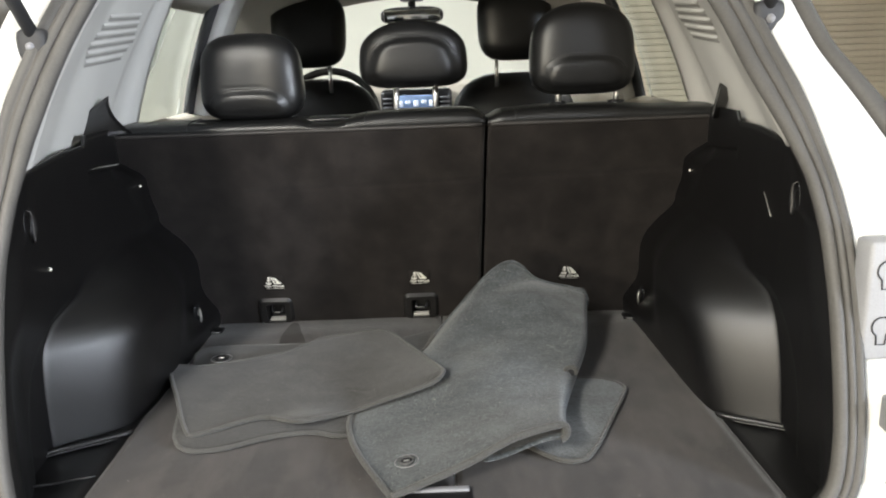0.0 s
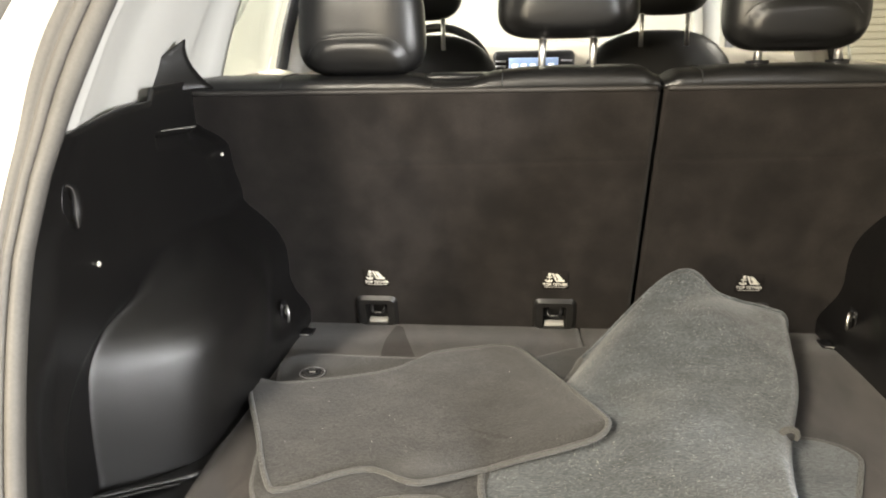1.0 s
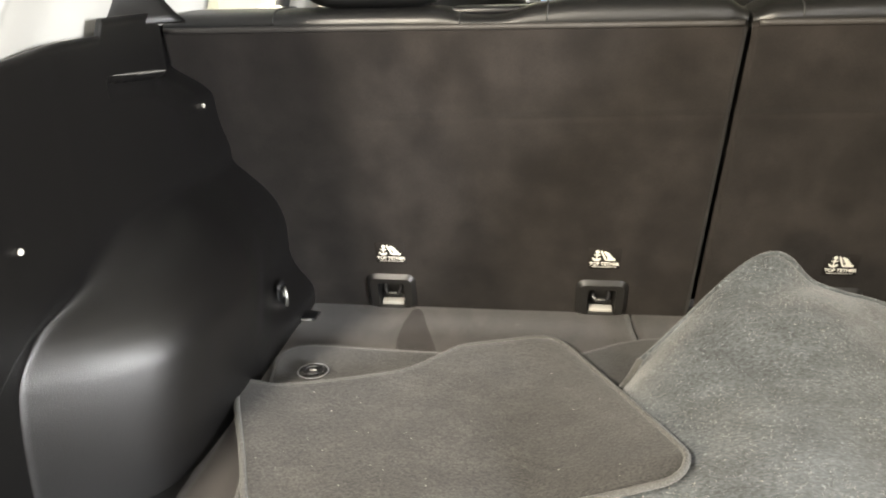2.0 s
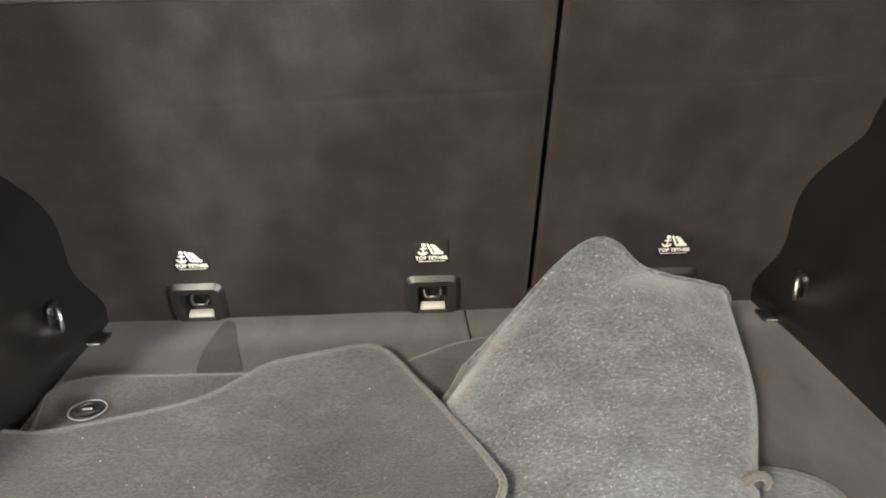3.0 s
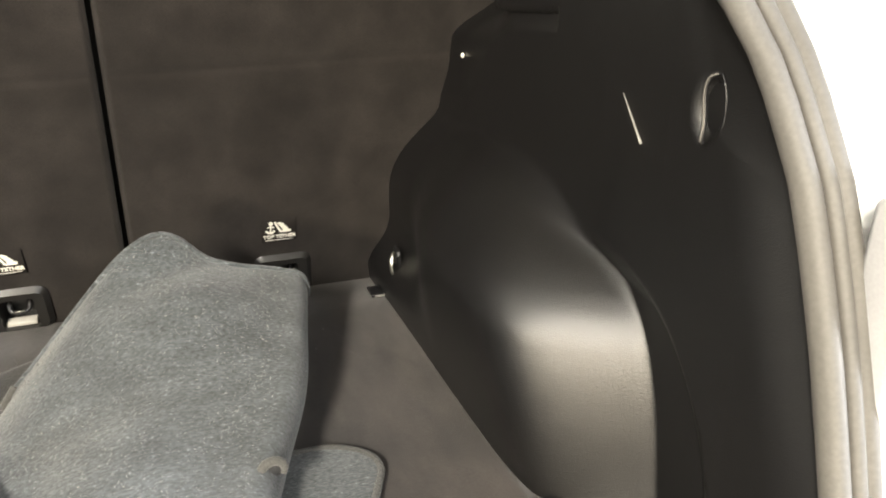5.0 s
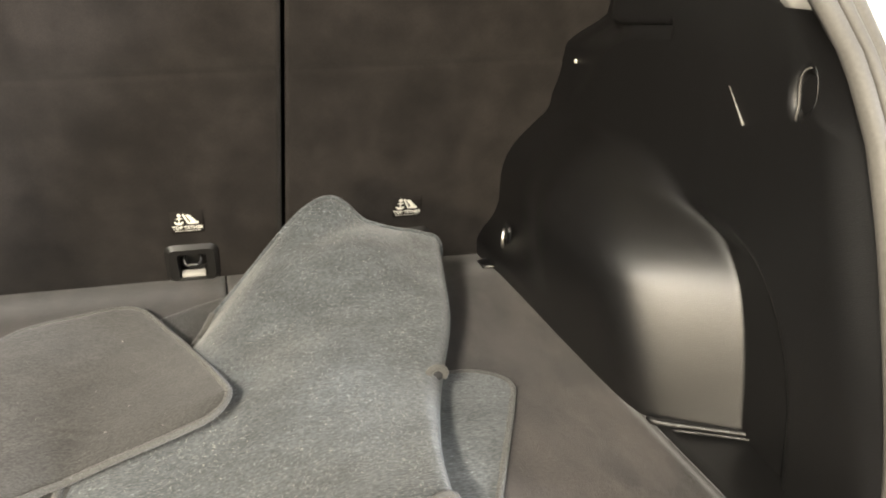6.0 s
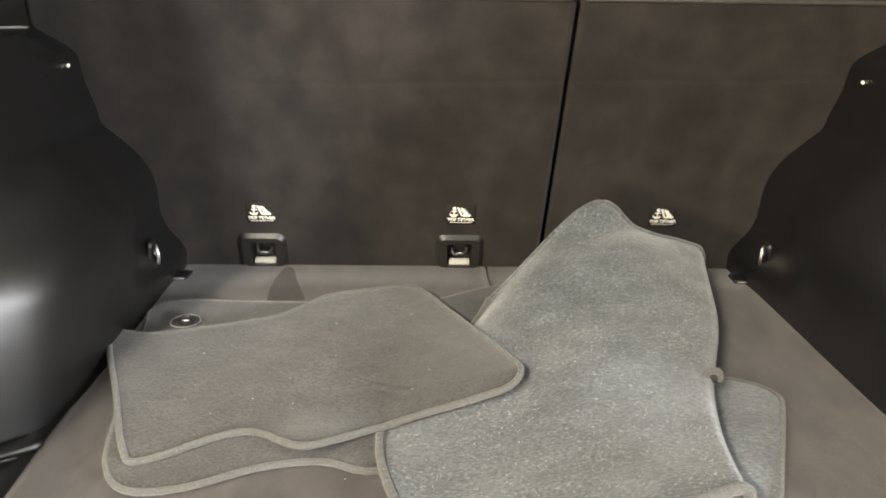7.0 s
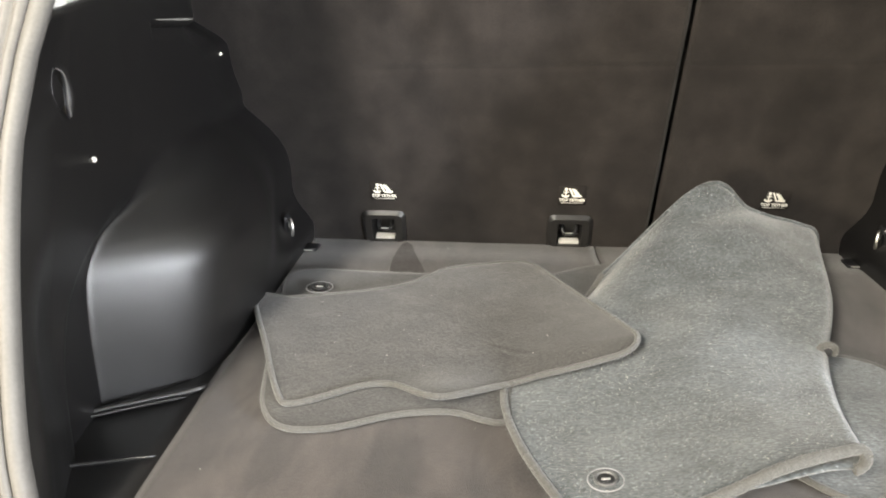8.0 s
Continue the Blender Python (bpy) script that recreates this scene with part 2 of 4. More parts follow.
def lerp_table(table, v):
    for (a, x), (b, y) in zip(table, table[1:]):
        if v <= b:
            t = min(max((v - a) / (b - a), 0), 1)
            return x + (y - x) * t
    return table[-1][1]


def sstep(a, b, v):
    t = min(max((v - a) / (b - a), 0), 1)
    return t * t * (3 - 2 * t)


def spread(a, b, n):
    return [a + (b - a) * i / (n - 1) for i in range(n)]


def dense(a, b, n, focus, width):
    """n values from a to b, crowded round the places in focus."""
    xs = np.linspace(a, b, 2000)
    w = 1 + sum(5 * np.exp(-((xs - f) / width) ** 2) for f in focus)
    c = np.cumsum(w)
    c = (c - c[0]) / (c[-1] - c[0])
    return [float(v) for v in np.interp(np.linspace(0, 1, n), c, xs)]


def solid(ob, thickness, offset=-1):
    m = ob.modifiers.new("thickness", "SOLIDIFY")
    m.thickness, m.offset = thickness, offset
    return ob


def cushion(w, d, h, px=3.2, pz=3.2, py=2.6, n=40, taper=0.0, bulge=None):
    """A padded block (superellipsoid), middle at the origin; bulge(x, z) pushes the face at -y out."""
    bm = bmesh.new()
    bmesh.ops.create_uvsphere(bm, u_segments=n, v_segments=n // 2, radius=1)

    def sg(v, p):
        return math.copysign(abs(v) ** p, v)
    for v in bm.verts:
        x, y, z = v.co
        k = 1.0
        for _ in range(12):
            k /= (abs(x * k) ** px + abs(z * k) ** pz + abs(y * k) ** py) ** 0.3
        x, y, z = x * k, y * k, z * k
        s = 1 + taper * z
        X, Y, Z = x * w / 2 * s, y * d / 2, z * h / 2
        if bulge and y < 0:
            Y -= bulge(X, Z) * min(1, abs(y) * 1.5)
        v.co = (X, Y, Z)
    return bm


# ---------------------------------------------------------------- the garage
def slab(name, x0, x1, y0, y1, z0, z1, mat, label, category):
    ob = part(name, box(x0, x1, y0, y1, z0, z1), mat, smooth=False)
    return tagged(ob, label, category, kind="structure")


GX, GXE, GY0, GY1 = 2.9, 4.5, -8.0, 5.2
slab("ground", -GX - 0.3, GXE + 0.3, GY0 - 0.3, GY1 + 0.3, GROUND - 0.2, GROUND, CONCRETE, "grey concrete floor of the garage", "floor")
def wall_with_opening(name, x0, x1, gap, label):
    """A long wall with an opening: gap is (y0, y1, z0, z1)."""
    ob = thing(name, label, "wall", kind="structure")
    a, b, c, d = gap
    # stretches behind the car are unseen and dark, to cut bounced light
    for y0, y1, z0, z1, mat in ((GY0, a, GROUND, CEIL, CONCRETE), (b, -1.7, GROUND, CEIL, CONCRETE), (-1.7, GY1, GROUND, CEIL, WALL), (a, b, d, CEIL, CONCRETE), (a, b, GROUND, c, CONCRETE)):
        if z1 - z0 > 0.01:
            part("wall_piece", box(x0, x1, y0, y1, z0, z1), mat, ob, smooth=False)


# openings added out of view, to hold the daylight lamps
wall_with_opening("wall_west", -GX - 0.2, -GX, (-6.5, -4.5, GROUND, 1.5), "cream painted garage wall, with an unseen gateway added behind the car")
wall_with_opening("wall_east", GXE, GXE + 0.2, (-4.8, -3.6, GROUND, 1.35), "cream painted garage wall, with an unseen doorway added behind the car")
slab("wall_north", -GX - 0.2, GXE + 0.2, GY1, GY1 + 0.2, GROUND, CEIL, WALL, "pale cream painted wall ahead of the car", "wall")
# never seen; kept dark so that less light bounces into the car
slab("wall_south", -GX - 0.2, GXE + 0.2, GY0 - 0.2, GY0, GROUND, CEIL, CONCRETE, "unseen dark grey wall closing the garage behind the car", "wall")
slab("ceiling", -GX - 0.2, GXE + 0.2, GY0 - 0.2, GY1 + 0.2, CEIL, CEIL + 0.15, CEILING, "unseen grey ceiling closing the garage", "ceiling")


# Fittings for the added lamps; none of them is seen.
def unseen_ceiling_lamp(x, y, turned=False):
    lamp = thing("unseen_ceiling_lamp", "unseen batten ceiling lamp with a glowing diffuser, added to light the garage", "lamp", "ceiling lamps", at=(x, y, CEIL))
    a, b = (0.72, 0.1) if turned else (0.1, 0.72)
    part("housing", box(-a, a, -b, b, -0.05, 0.0, 0.008), PAINT, lamp)
    part("diffuser", box(-a + 0.02, a - 0.02, -b + 0.02, b - 0.02, -0.085, -0.05, 0.012), LAMP_GLOW, lamp, "glowing white diffuser")


for _x, _y, _t in ((-1.2, -3.05, False), (1.45, -4.4, False), (-0.9, -1.45, False), (1.6, -2.4, False), (-1.9, 1.0, False), (1.9, 1.0, False), (0, 3.4, True)):
    unseen_ceiling_lamp(_x, _y, _t)

# roller shutter in the north wall: single slats with a rolled lower lip
shutter = thing("roller_shutter", "cream painted steel roller shutter of narrow slats", "roller shutter", at=(3.0, GY1 - 0.05, GROUND))
_prof = [(0.0, 0.0), (-0.010, 0.003), (-0.013, 0.010), (-0.009, 0.016), (-0.0105, 0.036), (-0.009, 0.052), (-0.002, 0.0555), (0.006, 0.05), (0.006, 0.003)]
_sv = [(xx, py, pz) for xx in (1.4, -1.4) for py, pz in _prof]
_n = len(_prof)
_sf = [(i, (i + 1) % _n, _n + (i + 1) % _n, _n + i) for i in range(_n)] + [tuple(range(_n))[::-1], tuple(range(_n, 2 * _n))]
_slat = pydata("slat", _sv, _sf, SLAT, shutter, smooth=False)
for i in range(1, 48):
    _o = _slat.copy()
    scene.collection.objects.link(_o)
    _o.location = (0, 0, i * 0.0562)
for _x in (-1.43, 1.43):
    part("guide_rail", box(_x - 0.03, _x + 0.03, -0.03, 0.03, 0, 2.71, 0.004), GREY_PLASTIC, shutter)

# ---------------------------------------------------------------- the car: trims of the load space
CX = 0.005          # the car's middle line at the rear seats


def mid(y):
    """The car's middle line: the car stands slightly askew to the axes."""
    return 0.003 - 0.027 * y


car = thing("car", "white estate car with its tailgate open, seen from behind", "car")


def opening_y(z):
    """How far back the rim of the rear opening stands at a height."""
    return lerp_table([(-0.10, -0.895), (0.0, -0.87), (0.09, -0.842), (0.24, -0.785), (0.36, -0.738), (0.43, -0.697), (0.48, -0.655), (0.58, -0.575), (0.69, -0.485), (0.92, -0.30)], z)


ARCH = [(-0.06, 0.517), (-0.02, 0.515), (0.03, 0.507), (0.10, 0.496), (0.15, 0.491), (0.19, 0.492), (0.22, 0.506), (0.25, 0.530), (0.28, 0.553), (0.31, 0.573), (0.34, 0.585), (0.37, 0.593), (0.60, 0.600)]


def arch_soft(z):
    return sum(lerp_table(ARCH, z + d) for d in (-0.03, -0.015, 0, 0.015, 0.03)) / 5


def rim_x(z):
    """Half width of the rear opening at a height."""
    return lerp_table([(-0.05, 0.53), (0.015, 0.556), (0.09, 0.579), (0.22, 0.590), (0.34, 0.591), (0.48, 0.580), (0.58, 0.559), (0.69, 0.530), (0.80, 0.480), (0.87, 0.40)], z)


def soft_over(v, k):
    """Zero below zero, v above it, with a rounded corner of size k."""
    return (math.sqrt(v * v + k * k) + v) / 2


# upper and rear outline of the pocket between the arch and the rear column: (height, place along the car)
POCKET_LIP = [(-0.06, -0.722), (0.0, -0.716), (0.08, -0.704), (0.13, -0.686), (0.17, -0.662), (0.20, -0.636), (0.222, -0.604), (0.236, -0.570), (0.25, -0.52)]


def soft_table(table, v, w):
    return sum(lerp_table(table, v + d) for d in (-w, -w / 2, 0, w / 2, w)) / 5


def side_x(y, z, sign=1):
    """Half width of the side trim at a place along the car and a height."""
    fore = sstep(-0.34, -0.14, y)
    x = min(arch_soft(z), 0.600) + 0.030 * fore * (1 - sstep(0.24, 0.40, z)) * sstep(0.015, 0.115, z)
    x += 0.015 * fore * sstep(0.02, 0.08, z)
    x += 0.060 * sstep(-0.30, -0.13, y) * sstep(0.374, 0.43, z)
    # a ledge with a recess under it, beside the seat
    if z > 0.36:
        zone = sstep(-0.415, -0.405, y) * (1 - sstep(-0.17, -0.13, y))
        zl = z + 0.075 * (y + 0.36)
        x -= 0.007 * sstep(0.437, 0.441, zl) * zone
        x += 0.010 * (1 - sstep(0.434, 0.438, zl)) * sstep(0.39, 0.43, zl) * zone
    # the arch ends in a slanting rear face; above it the rounded top leans forward
    face_y = (-0.573 + 0.22 * z if sign > 0 else -0.546 + 0.10 * z) + 2.3 * (soft_over(z - 0.222, 0.058) if sign > 0 else soft_over(z - 0.234, 0.042))
    face = x + 1.62 * soft_over(face_y - y, (0.026 if sign > 0 else 0.050) + 0.10 * sstep(0.15, 0.30, z)) - 0.006
    # behind it a dark pocket wall, then the rear column standing proud of it
    low = 1 - sstep(0.15, 0.30, z)
    col = lerp_table([(-0.95, 0.577), (-0.84, 0.580), (-0.76, 0.588), (-0.71, 0.592), (-0.64, 0.593)], y)
    col += 0.026 * sstep(-0.83, -0.71, y) * (sign < 0)
    top = lerp_table([(-0.95, 0.580), (-0.74, 0.586), (-0.60, 0.596), (-0.5, 0.600)], y)
    column = top + (col - top) * low
    lip = soft_table(POCKET_LIP, z, 0.016)
    column += (0.011 + 0.08 * max(y - lip, 0)) * sstep(lip - 0.010, lip + 0.010, y) * (1 - sstep(0.205, 0.245, z))
    column = max(column, x)
    k = 0.010 + 0.070 * sstep(0.17, 0.28, z) * (1 - sstep(-0.42, -0.28, y))
    h = min(max(0.5 + 0.5 * (column - face) / k, 0), 1)
    x = column + (face - column) * h - k * h * (1 - h)
    # oval recess of the bag hook
    o = ((y + 0.646) / 0.018) ** 2 + ((z - 0.391) / 0.026) ** 2
    if o < 1.6:
        x += 0.007 * (1 - sstep(0.45, 1.3, o))
    # meets the seal of the opening
    e = 1 - sstep(0.0, 0.06, y - opening_y(z))
    return x + (rim_x(z) + 0.006 - x) * e


def side_panel(sign):
    ys = dense(-0.905, 0.02, 300, (-0.555, -0.60, -0.655, -0.69, -0.41, -0.16), 0.03)
    zs = dense(-0.06, 0.52, 180, (0.0, 0.21, 0.405, 0.4375), 0.04)

    def f(y, z):
        top = 0.487 + 0.018 * sstep(-0.41, -0.395, y) - 0.013 * (1 - sstep(-0.64, -0.46, y))
        zz = -0.06 + (top + 0.06) * (z + 0.06) / 0.58
        yy = max(y, opening_y(zz) + 0.004 * (y + 0.905))
        return (mid(yy) + sign * side_x(yy, zz, sign), yy, zz)
    v, q = grid(ys, zs, f, flip=sign > 0)
    ob = pydata("side_panel", v, q, PLASTIC, car, "black grained plastic side trim with the wheel arch")
    solid(ob, 0.006, 1)
    return ob


for s in (-1, 1):
    side_panel(s)

# load floor: one carpeted board with a fine joint and a pull handle
_fx0, _fx1 = -0.520, 0.520


def floor_board(x0, x1):
    def f(u, v):
        return (mid(v) + u, v, 0.0025 * noise.noise((u * 5, v * 5, 1)) - 0.007 * sstep(-0.13, -0.03, v) - 0.006 * sstep(0.500, 0.518, abs(u)))
    v, q = grid(dense(x0, x1, 60, (-0.505, 0.505), 0.03), spread(-0.88, 0.03, 60), f)
    return solid(pydata("load_floor", v, q, FLOOR_CARPET, car, "brown grey carpeted load floor board"), 0.02, -1)


floor_board(_fx0, 0.0485)
floor_board(0.0515, _fx1)


def floor_side(sign):
    """Plastic shelf beside the carpet, with two raised ridges at the foot of the arch."""
    def f(u, v):
        z = -0.006
        y = v - 0.5 * (u - 0.5)
        return (mid(y) + sign * u, y, z)
    v, q = grid(spread(0.505, 0.73, 8), spread(-0.87, -0.44, 220), f, flip=sign < 0)
    shelf = solid(pydata("side_shelf", v, q, PLASTIC, car, "black plastic side shelf with raised ridges"), 0.006, -1)
    for line, r in ((((0.514, -0.563), (0.525, -0.577), (0.578, -0.606), (0.650, -0.645)), 0.0042), (((0.530, -0.592), (0.580, -0.617), (0.650, -0.656)), 0.0022), (((0.518, -0.712), (0.59, -0.733), (0.622, -0.741)), 0.0028)):
        if sign > 0 and line[0][1] < -0.7:
            continue
        pts = [(mid(y) + sign * u, y - (0.014 if sign > 0 else 0.004), -0.003 + 0.6 * r) for u, y, _ in smooth_path([(a, b, 0) for a, b in line], 8)]
        part("ridge", tube(pts, lambda t, r=r: r * (0.5 + 0.5 * sstep(0, 0.15, t)), 10), PLASTIC, shelf, "raised ridge")


for s in (-1, 1):
    floor_side(s)

# ---------------------------------------------------------------- rear opening: seal, painted flange
RIM = [(0.0, -0.03), (0.36, -0.03), (0.49, -0.022), (0.556, 0.015), (0.579, 0.09), (0.590, 0.22), (0.591, 0.34), (0.580, 0.48), (0.559, 0.58), (0.530, 0.69), (0.480, 0.80), (0.40, 0.87), (0.28, 0.905), (0.0, 0.92)]


def rim_shift(z):
    return -0.015 * sstep(0.40, 0.62, z)


def rim_path(grow, back, steps=6):
    """The rim of the opening on both sides, grown outward and moved back."""
    half = smooth_path([(x, z, 0) for x, z in RIM], steps)
    loop = [(p.x, p.y) for p in half] + [(-p.x, p.y) for p in half[-2:0:-1]]
    n = len(loop)
    out = []
    for i, (x, z) in enumerate(loop):
        a, b = loop[i - 1], loop[(i + 1) % n]
        d = Vector((b[0] - a[0], b[1] - a[1])).normalized()
        g = grow if grow < 0.05 else 0.05 + (grow - 0.05) * (1 + 0.9 * (1 - sstep(0.35, 0.6, z)))
        k = 0.68 + 0.32 * sstep(0.42, 0.58, z)
        g = g * k if g <= 0.05 else g + (k - 1) * 0.05 * max(1 - (g - 0.05) / 0.04, 0)
        out.append((mid(opening_y(z)) + rim_shift(z) + x + d.y * g, opening_y(z) - back, z - d.x * g))
    return out


def rim_band(name, profile, mat, label):
    """A band round the opening; profile: pairs of (outward, backward)."""
    rows = [rim_path(g, b) for g, b in profile]
    n = len(rows[0])
    verts = [p for r in rows for p in r]
    faces = [(j * n + i, (j + 1) * n + i, (j + 1) * n + (i + 1) % n, j * n + (i + 1) % n) for j in range(len(rows) - 1) for i in range(n)]
    return solid(pydata(name, verts, faces, mat, car, label), 0.003, -1)


def bead(centre, r, n=7, start=200, end=-20, back=0.0):
    return [(centre + r * math.cos(radians(start + (end - start) * i / (n - 1))), back + r * math.sin(radians(start + (end - start) * i / (n - 1)))) for i in range(n)]


rim_band("door_seal", [(0.010, -0.03), (-0.004, -0.008)] + bead(0.002, 0.0135, 8, 195, 20) + bead(0.021, 0.009, 7, 160, 20, 0.006) + bead(0.040, 0.010, 7, 160, 0, 0.004) + [(0.052, -0.01)], RUBBER, "grey ribbed rubber seal round the opening")
rim_band("body_flange", [(0.050, -0.012), (0.056, -0.006), (0.066, 0.002), (0.082, 0.006), (0.088, 0.014), (0.098, 0.012), (0.102, -0.004)], PAINT, "white painted body flange round the opening")
rim_band("body_moulding", [(0.100, -0.012), (0.103, 0.012), (0.113, 0.018), (0.125, 0.012), (0.129, -0.012)], RUBBER, "brown grey gap moulding along the body edge")
rim_band("body_shell", [(0.127, -0.014), (0.135, -0.03), (0.15, -0.15), (0.16, -0.5), (0.16, -0.9)], PAINT, "white painted rear body")

# the open tailgate above the opening
def tailgate():
    def f(u, w):
        x = (u - 0.5) * (1.16 + 0.10 * w)
        y = -0.32 - 1.0 * w
        return (mid(-0.8) + x, y, 0.965 + 0.34 * w - 0.05 * (2 * u - 1) ** 4 + 0.04 * math.sin(w * math.pi))
    us, ws = spread(0, 1, 41), spread(0, 1, 41)
    v, q = grid(us, ws, f, flip=True)
    # opening of the rear window
    q = [c for c in q if not (0.12 < sum(us[i % 41] for i in c) / 4 < 0.88 and 0.10 < sum(ws[i // 41] for i in c) / 4 < 0.56)]
    gate = solid(pydata("tailgate", v, q, TRIM_GREY, car, "grey lined tailgate standing open"), 0.06, -1)
    v, q = grid(spread(0.11, 0.89, 16), spread(0.09, 0.57, 12), lambda u, w: Vector(f(u, w)) + Vector((0, 0, 0.03)), flip=True)
    pane = solid(pydata("rear_window", v, q, GLASS, gate, "clear rear window pane"), 0.004, -1)
    pane.visible_shadow = False


tailgate()

# ---------------------------------------------------------------- pillars, windows, roof
def glass_x(z):
    """Half width of the cabin's side above the waist."""
    return 0.668 - 0.27 * (z - 0.5) - 0.45 * max(z - 0.5, 0) ** 2


def pillar_x(y, z):
    """Half width of the rear pillar's trim."""
    y0, y1 = opening_y(z) + 0.006, 0.015 + 0.13 * (z - 0.5)
    u = (y - y0) / (y1 - y0)
    x = glass_x(z) + 0.004 - 0.072 * sstep(-0.05, -0.78, y)
    x += (rim_x(z) + 0.003 - x) * (1 - sstep(-0.02, 0.19, y - y0))
    x -= 0.0022 * math.exp(-((y - y0 - 0.050) / 0.010) ** 2) + 0.026 * sstep(0.0, 0.55, u)
    # sunken field towards the window
    return x + 0.012 * sstep(0.74, 0.80, u + 0.35 * (0.65 - z)) * (1 - sstep(0.86, 0.95, u))


def rear_pillar(sign):
    def f(u, w):
        z = 0.481 - 0.014 * (1 - sstep(0.15, 0.5, u)) * (1 - w) + 0.389 * w
        y0, y1 = opening_y(z) + 0.006, 0.015 + 0.13 * (z - 0.5)
        y = y0 + (y1 - y0) * u
        return (mid(y) + rim_shift(z) * (1 - sstep(0, 1, u)) + sign * pillar_x(y, z), y, z)
    v, q = grid(dense(0, 1, 70, (0.0, 0.1, 0.45), 0.06), spread(0, 1, 34), f, flip=sign > 0)
    ob = pydata("pillar_trim", v, q, TRIM_GREY, car, "light grey plastic rear pillar trim")
    solid(ob, 0.012, -1)
    for i in range(6):
        z0 = 0.640 + i * 0.0165
        y = -0.256 + 0.012 * i
        half = 0.115 - 0.012 * abs(i - 2.0)

        def at(yy, dz, out):
            y0 = opening_y(z0) + 0.006
            u = min(max((yy - y0) / (0.015 + 0.13 * (z0 - 0.5) - y0), 0), 1)
            z = z0 + 0.07 * (yy - y) + dz
            return (mid(yy) + rim_shift(z) * (1 - sstep(0, 1, u)) + sign * (pillar_x(yy, z) - out), yy, z)
        rows = [(-0.0046, 0.0004), (-0.0036, 0.0030), (0.0005, 0.0042), (0.0040, 0.0008)]
        vv, qq = grid(spread(y - half, y + half, 12), spread(0, 3, 4), lambda yy, k: at(yy, rows[int(round(k))][0], rows[int(round(k))][1]), flip=sign > 0)
        pydata("louvre", vv, qq, TRIM_GREY, ob, "grey louvre of the air outlet")
        # the slot's shade is a flat darker strip
        vv, qq = grid(spread(y - half, y + half, 12), (-0.0092, -0.0046), lambda yy, dz: at(yy, dz, 0.0008), flip=sign > 0)
        pydata("louvre_slot_shade", vv, qq, SLOT_SHADE, ob, "darker grey strip for the shade in the slot under the louvre")
    return ob


for s in (-1, 1):
    rear_pillar(s)


def side_strip(name, sign, y0, y1, y0t, y1t, z0, z1, inset, depth, mat, label=""):
    """An upright piece of the cabin's side, following its curve."""
    def f(u, w):
        z = z0 + (z1 - z0) * w
        a, b = y0 + (y0t - y0) * w, y1 + (y1t - y1) * w
        return (mid(a + (b - a) * u) + sign * (glass_x(z) + inset - 0.006 * math.sin(u * math.pi)), a + (b - a) * u, z)
    v, q = grid(spread(0, 1, 9), spread(0, 1, 14), f, flip=sign > 0)
    return solid(pydata(name, v, q, mat, car, label), depth, 1)


for s in (-1, 1):
    side_strip("window_pane", s, -0.02, 0.47, 0.02, 0.44, 0.47, 0.86, 0.020, 0.004, GLASS, "clear side window pane").visible_shadow = False
    side_strip("window_pane", s, 0.52, 1.45, 0.50, 1.05, 0.45, 0.86, 0.020, 0.004, GLASS, "clear front side window pane").visible_shadow = False
    side_strip("window_rubber", s, 0.425, 0.455, 0.375, 0.405, 0.47, 0.86, -0.004, 0.02, RUBBER_DARK, "dark window channel")
    side_strip("centre_pillar", s, 0.45, 0.56, 0.40, 0.52, 0.40, 0.88, -0.012, 0.05, TRIM_GREY, "light grey centre pillar trim")
    side_strip("front_pillar", s, 1.42, 1.52, 0.98, 1.10, 0.45, 0.88, -0.03, 0.06, TRIM_GREY, "light grey front pillar trim")
    side_strip("door_panel", s, -0.05, 1.9, -0.05, 1.9, -0.25, 0.488, -0.008, 0.06, DASH_BEIGE, "beige door lining below the window")

# headliner and outer roof
def roof_z(x, y):
    return 0.905 - 0.10 * (x / 0.5) ** 2 - 0.09 * sstep(0.4, 1.1, y)


_v, _q = grid(spread(-0.57, 0.57, 24), spread(-0.40, 1.0, 30), lambda x, y: (mid(y) + x, y, roof_z(x, y) - 0.02 * sstep(0.44, 0.57, abs(x))), flip=True)
solid(pydata("headliner", _v, _q, HEADLINER, car, "pale grey fabric headliner"), 0.05, -1)

# windscreen
_v, _q = grid(spread(-0.60, 0.60, 16), spread(0, 1, 10), lambda x, w: (mid(1.4) + x * (1 + 0.12 * (1 - w)), 1.0 + 0.85 * (1 - w) - 0.25 * (x / 0.6) ** 2, 0.42 + 0.42 * w))
pydata("windscreen", _v, _q, GLASS, car, "clear windscreen").visible_shadow = False

# lower body, bonnet and wheels, on which the car stands
part("underbody", box(CX - 0.80, CX + 0.80, -0.80, 2.75, -0.52, -0.32, 0.06, 3), PLASTIC, car, "black underbody")
part("bonnet", box(CX - 0.78, CX + 0.76, 1.92, 2.85, -0.36, 0.30, 0.14, 4), PAINT, car, "white painted bonnet")
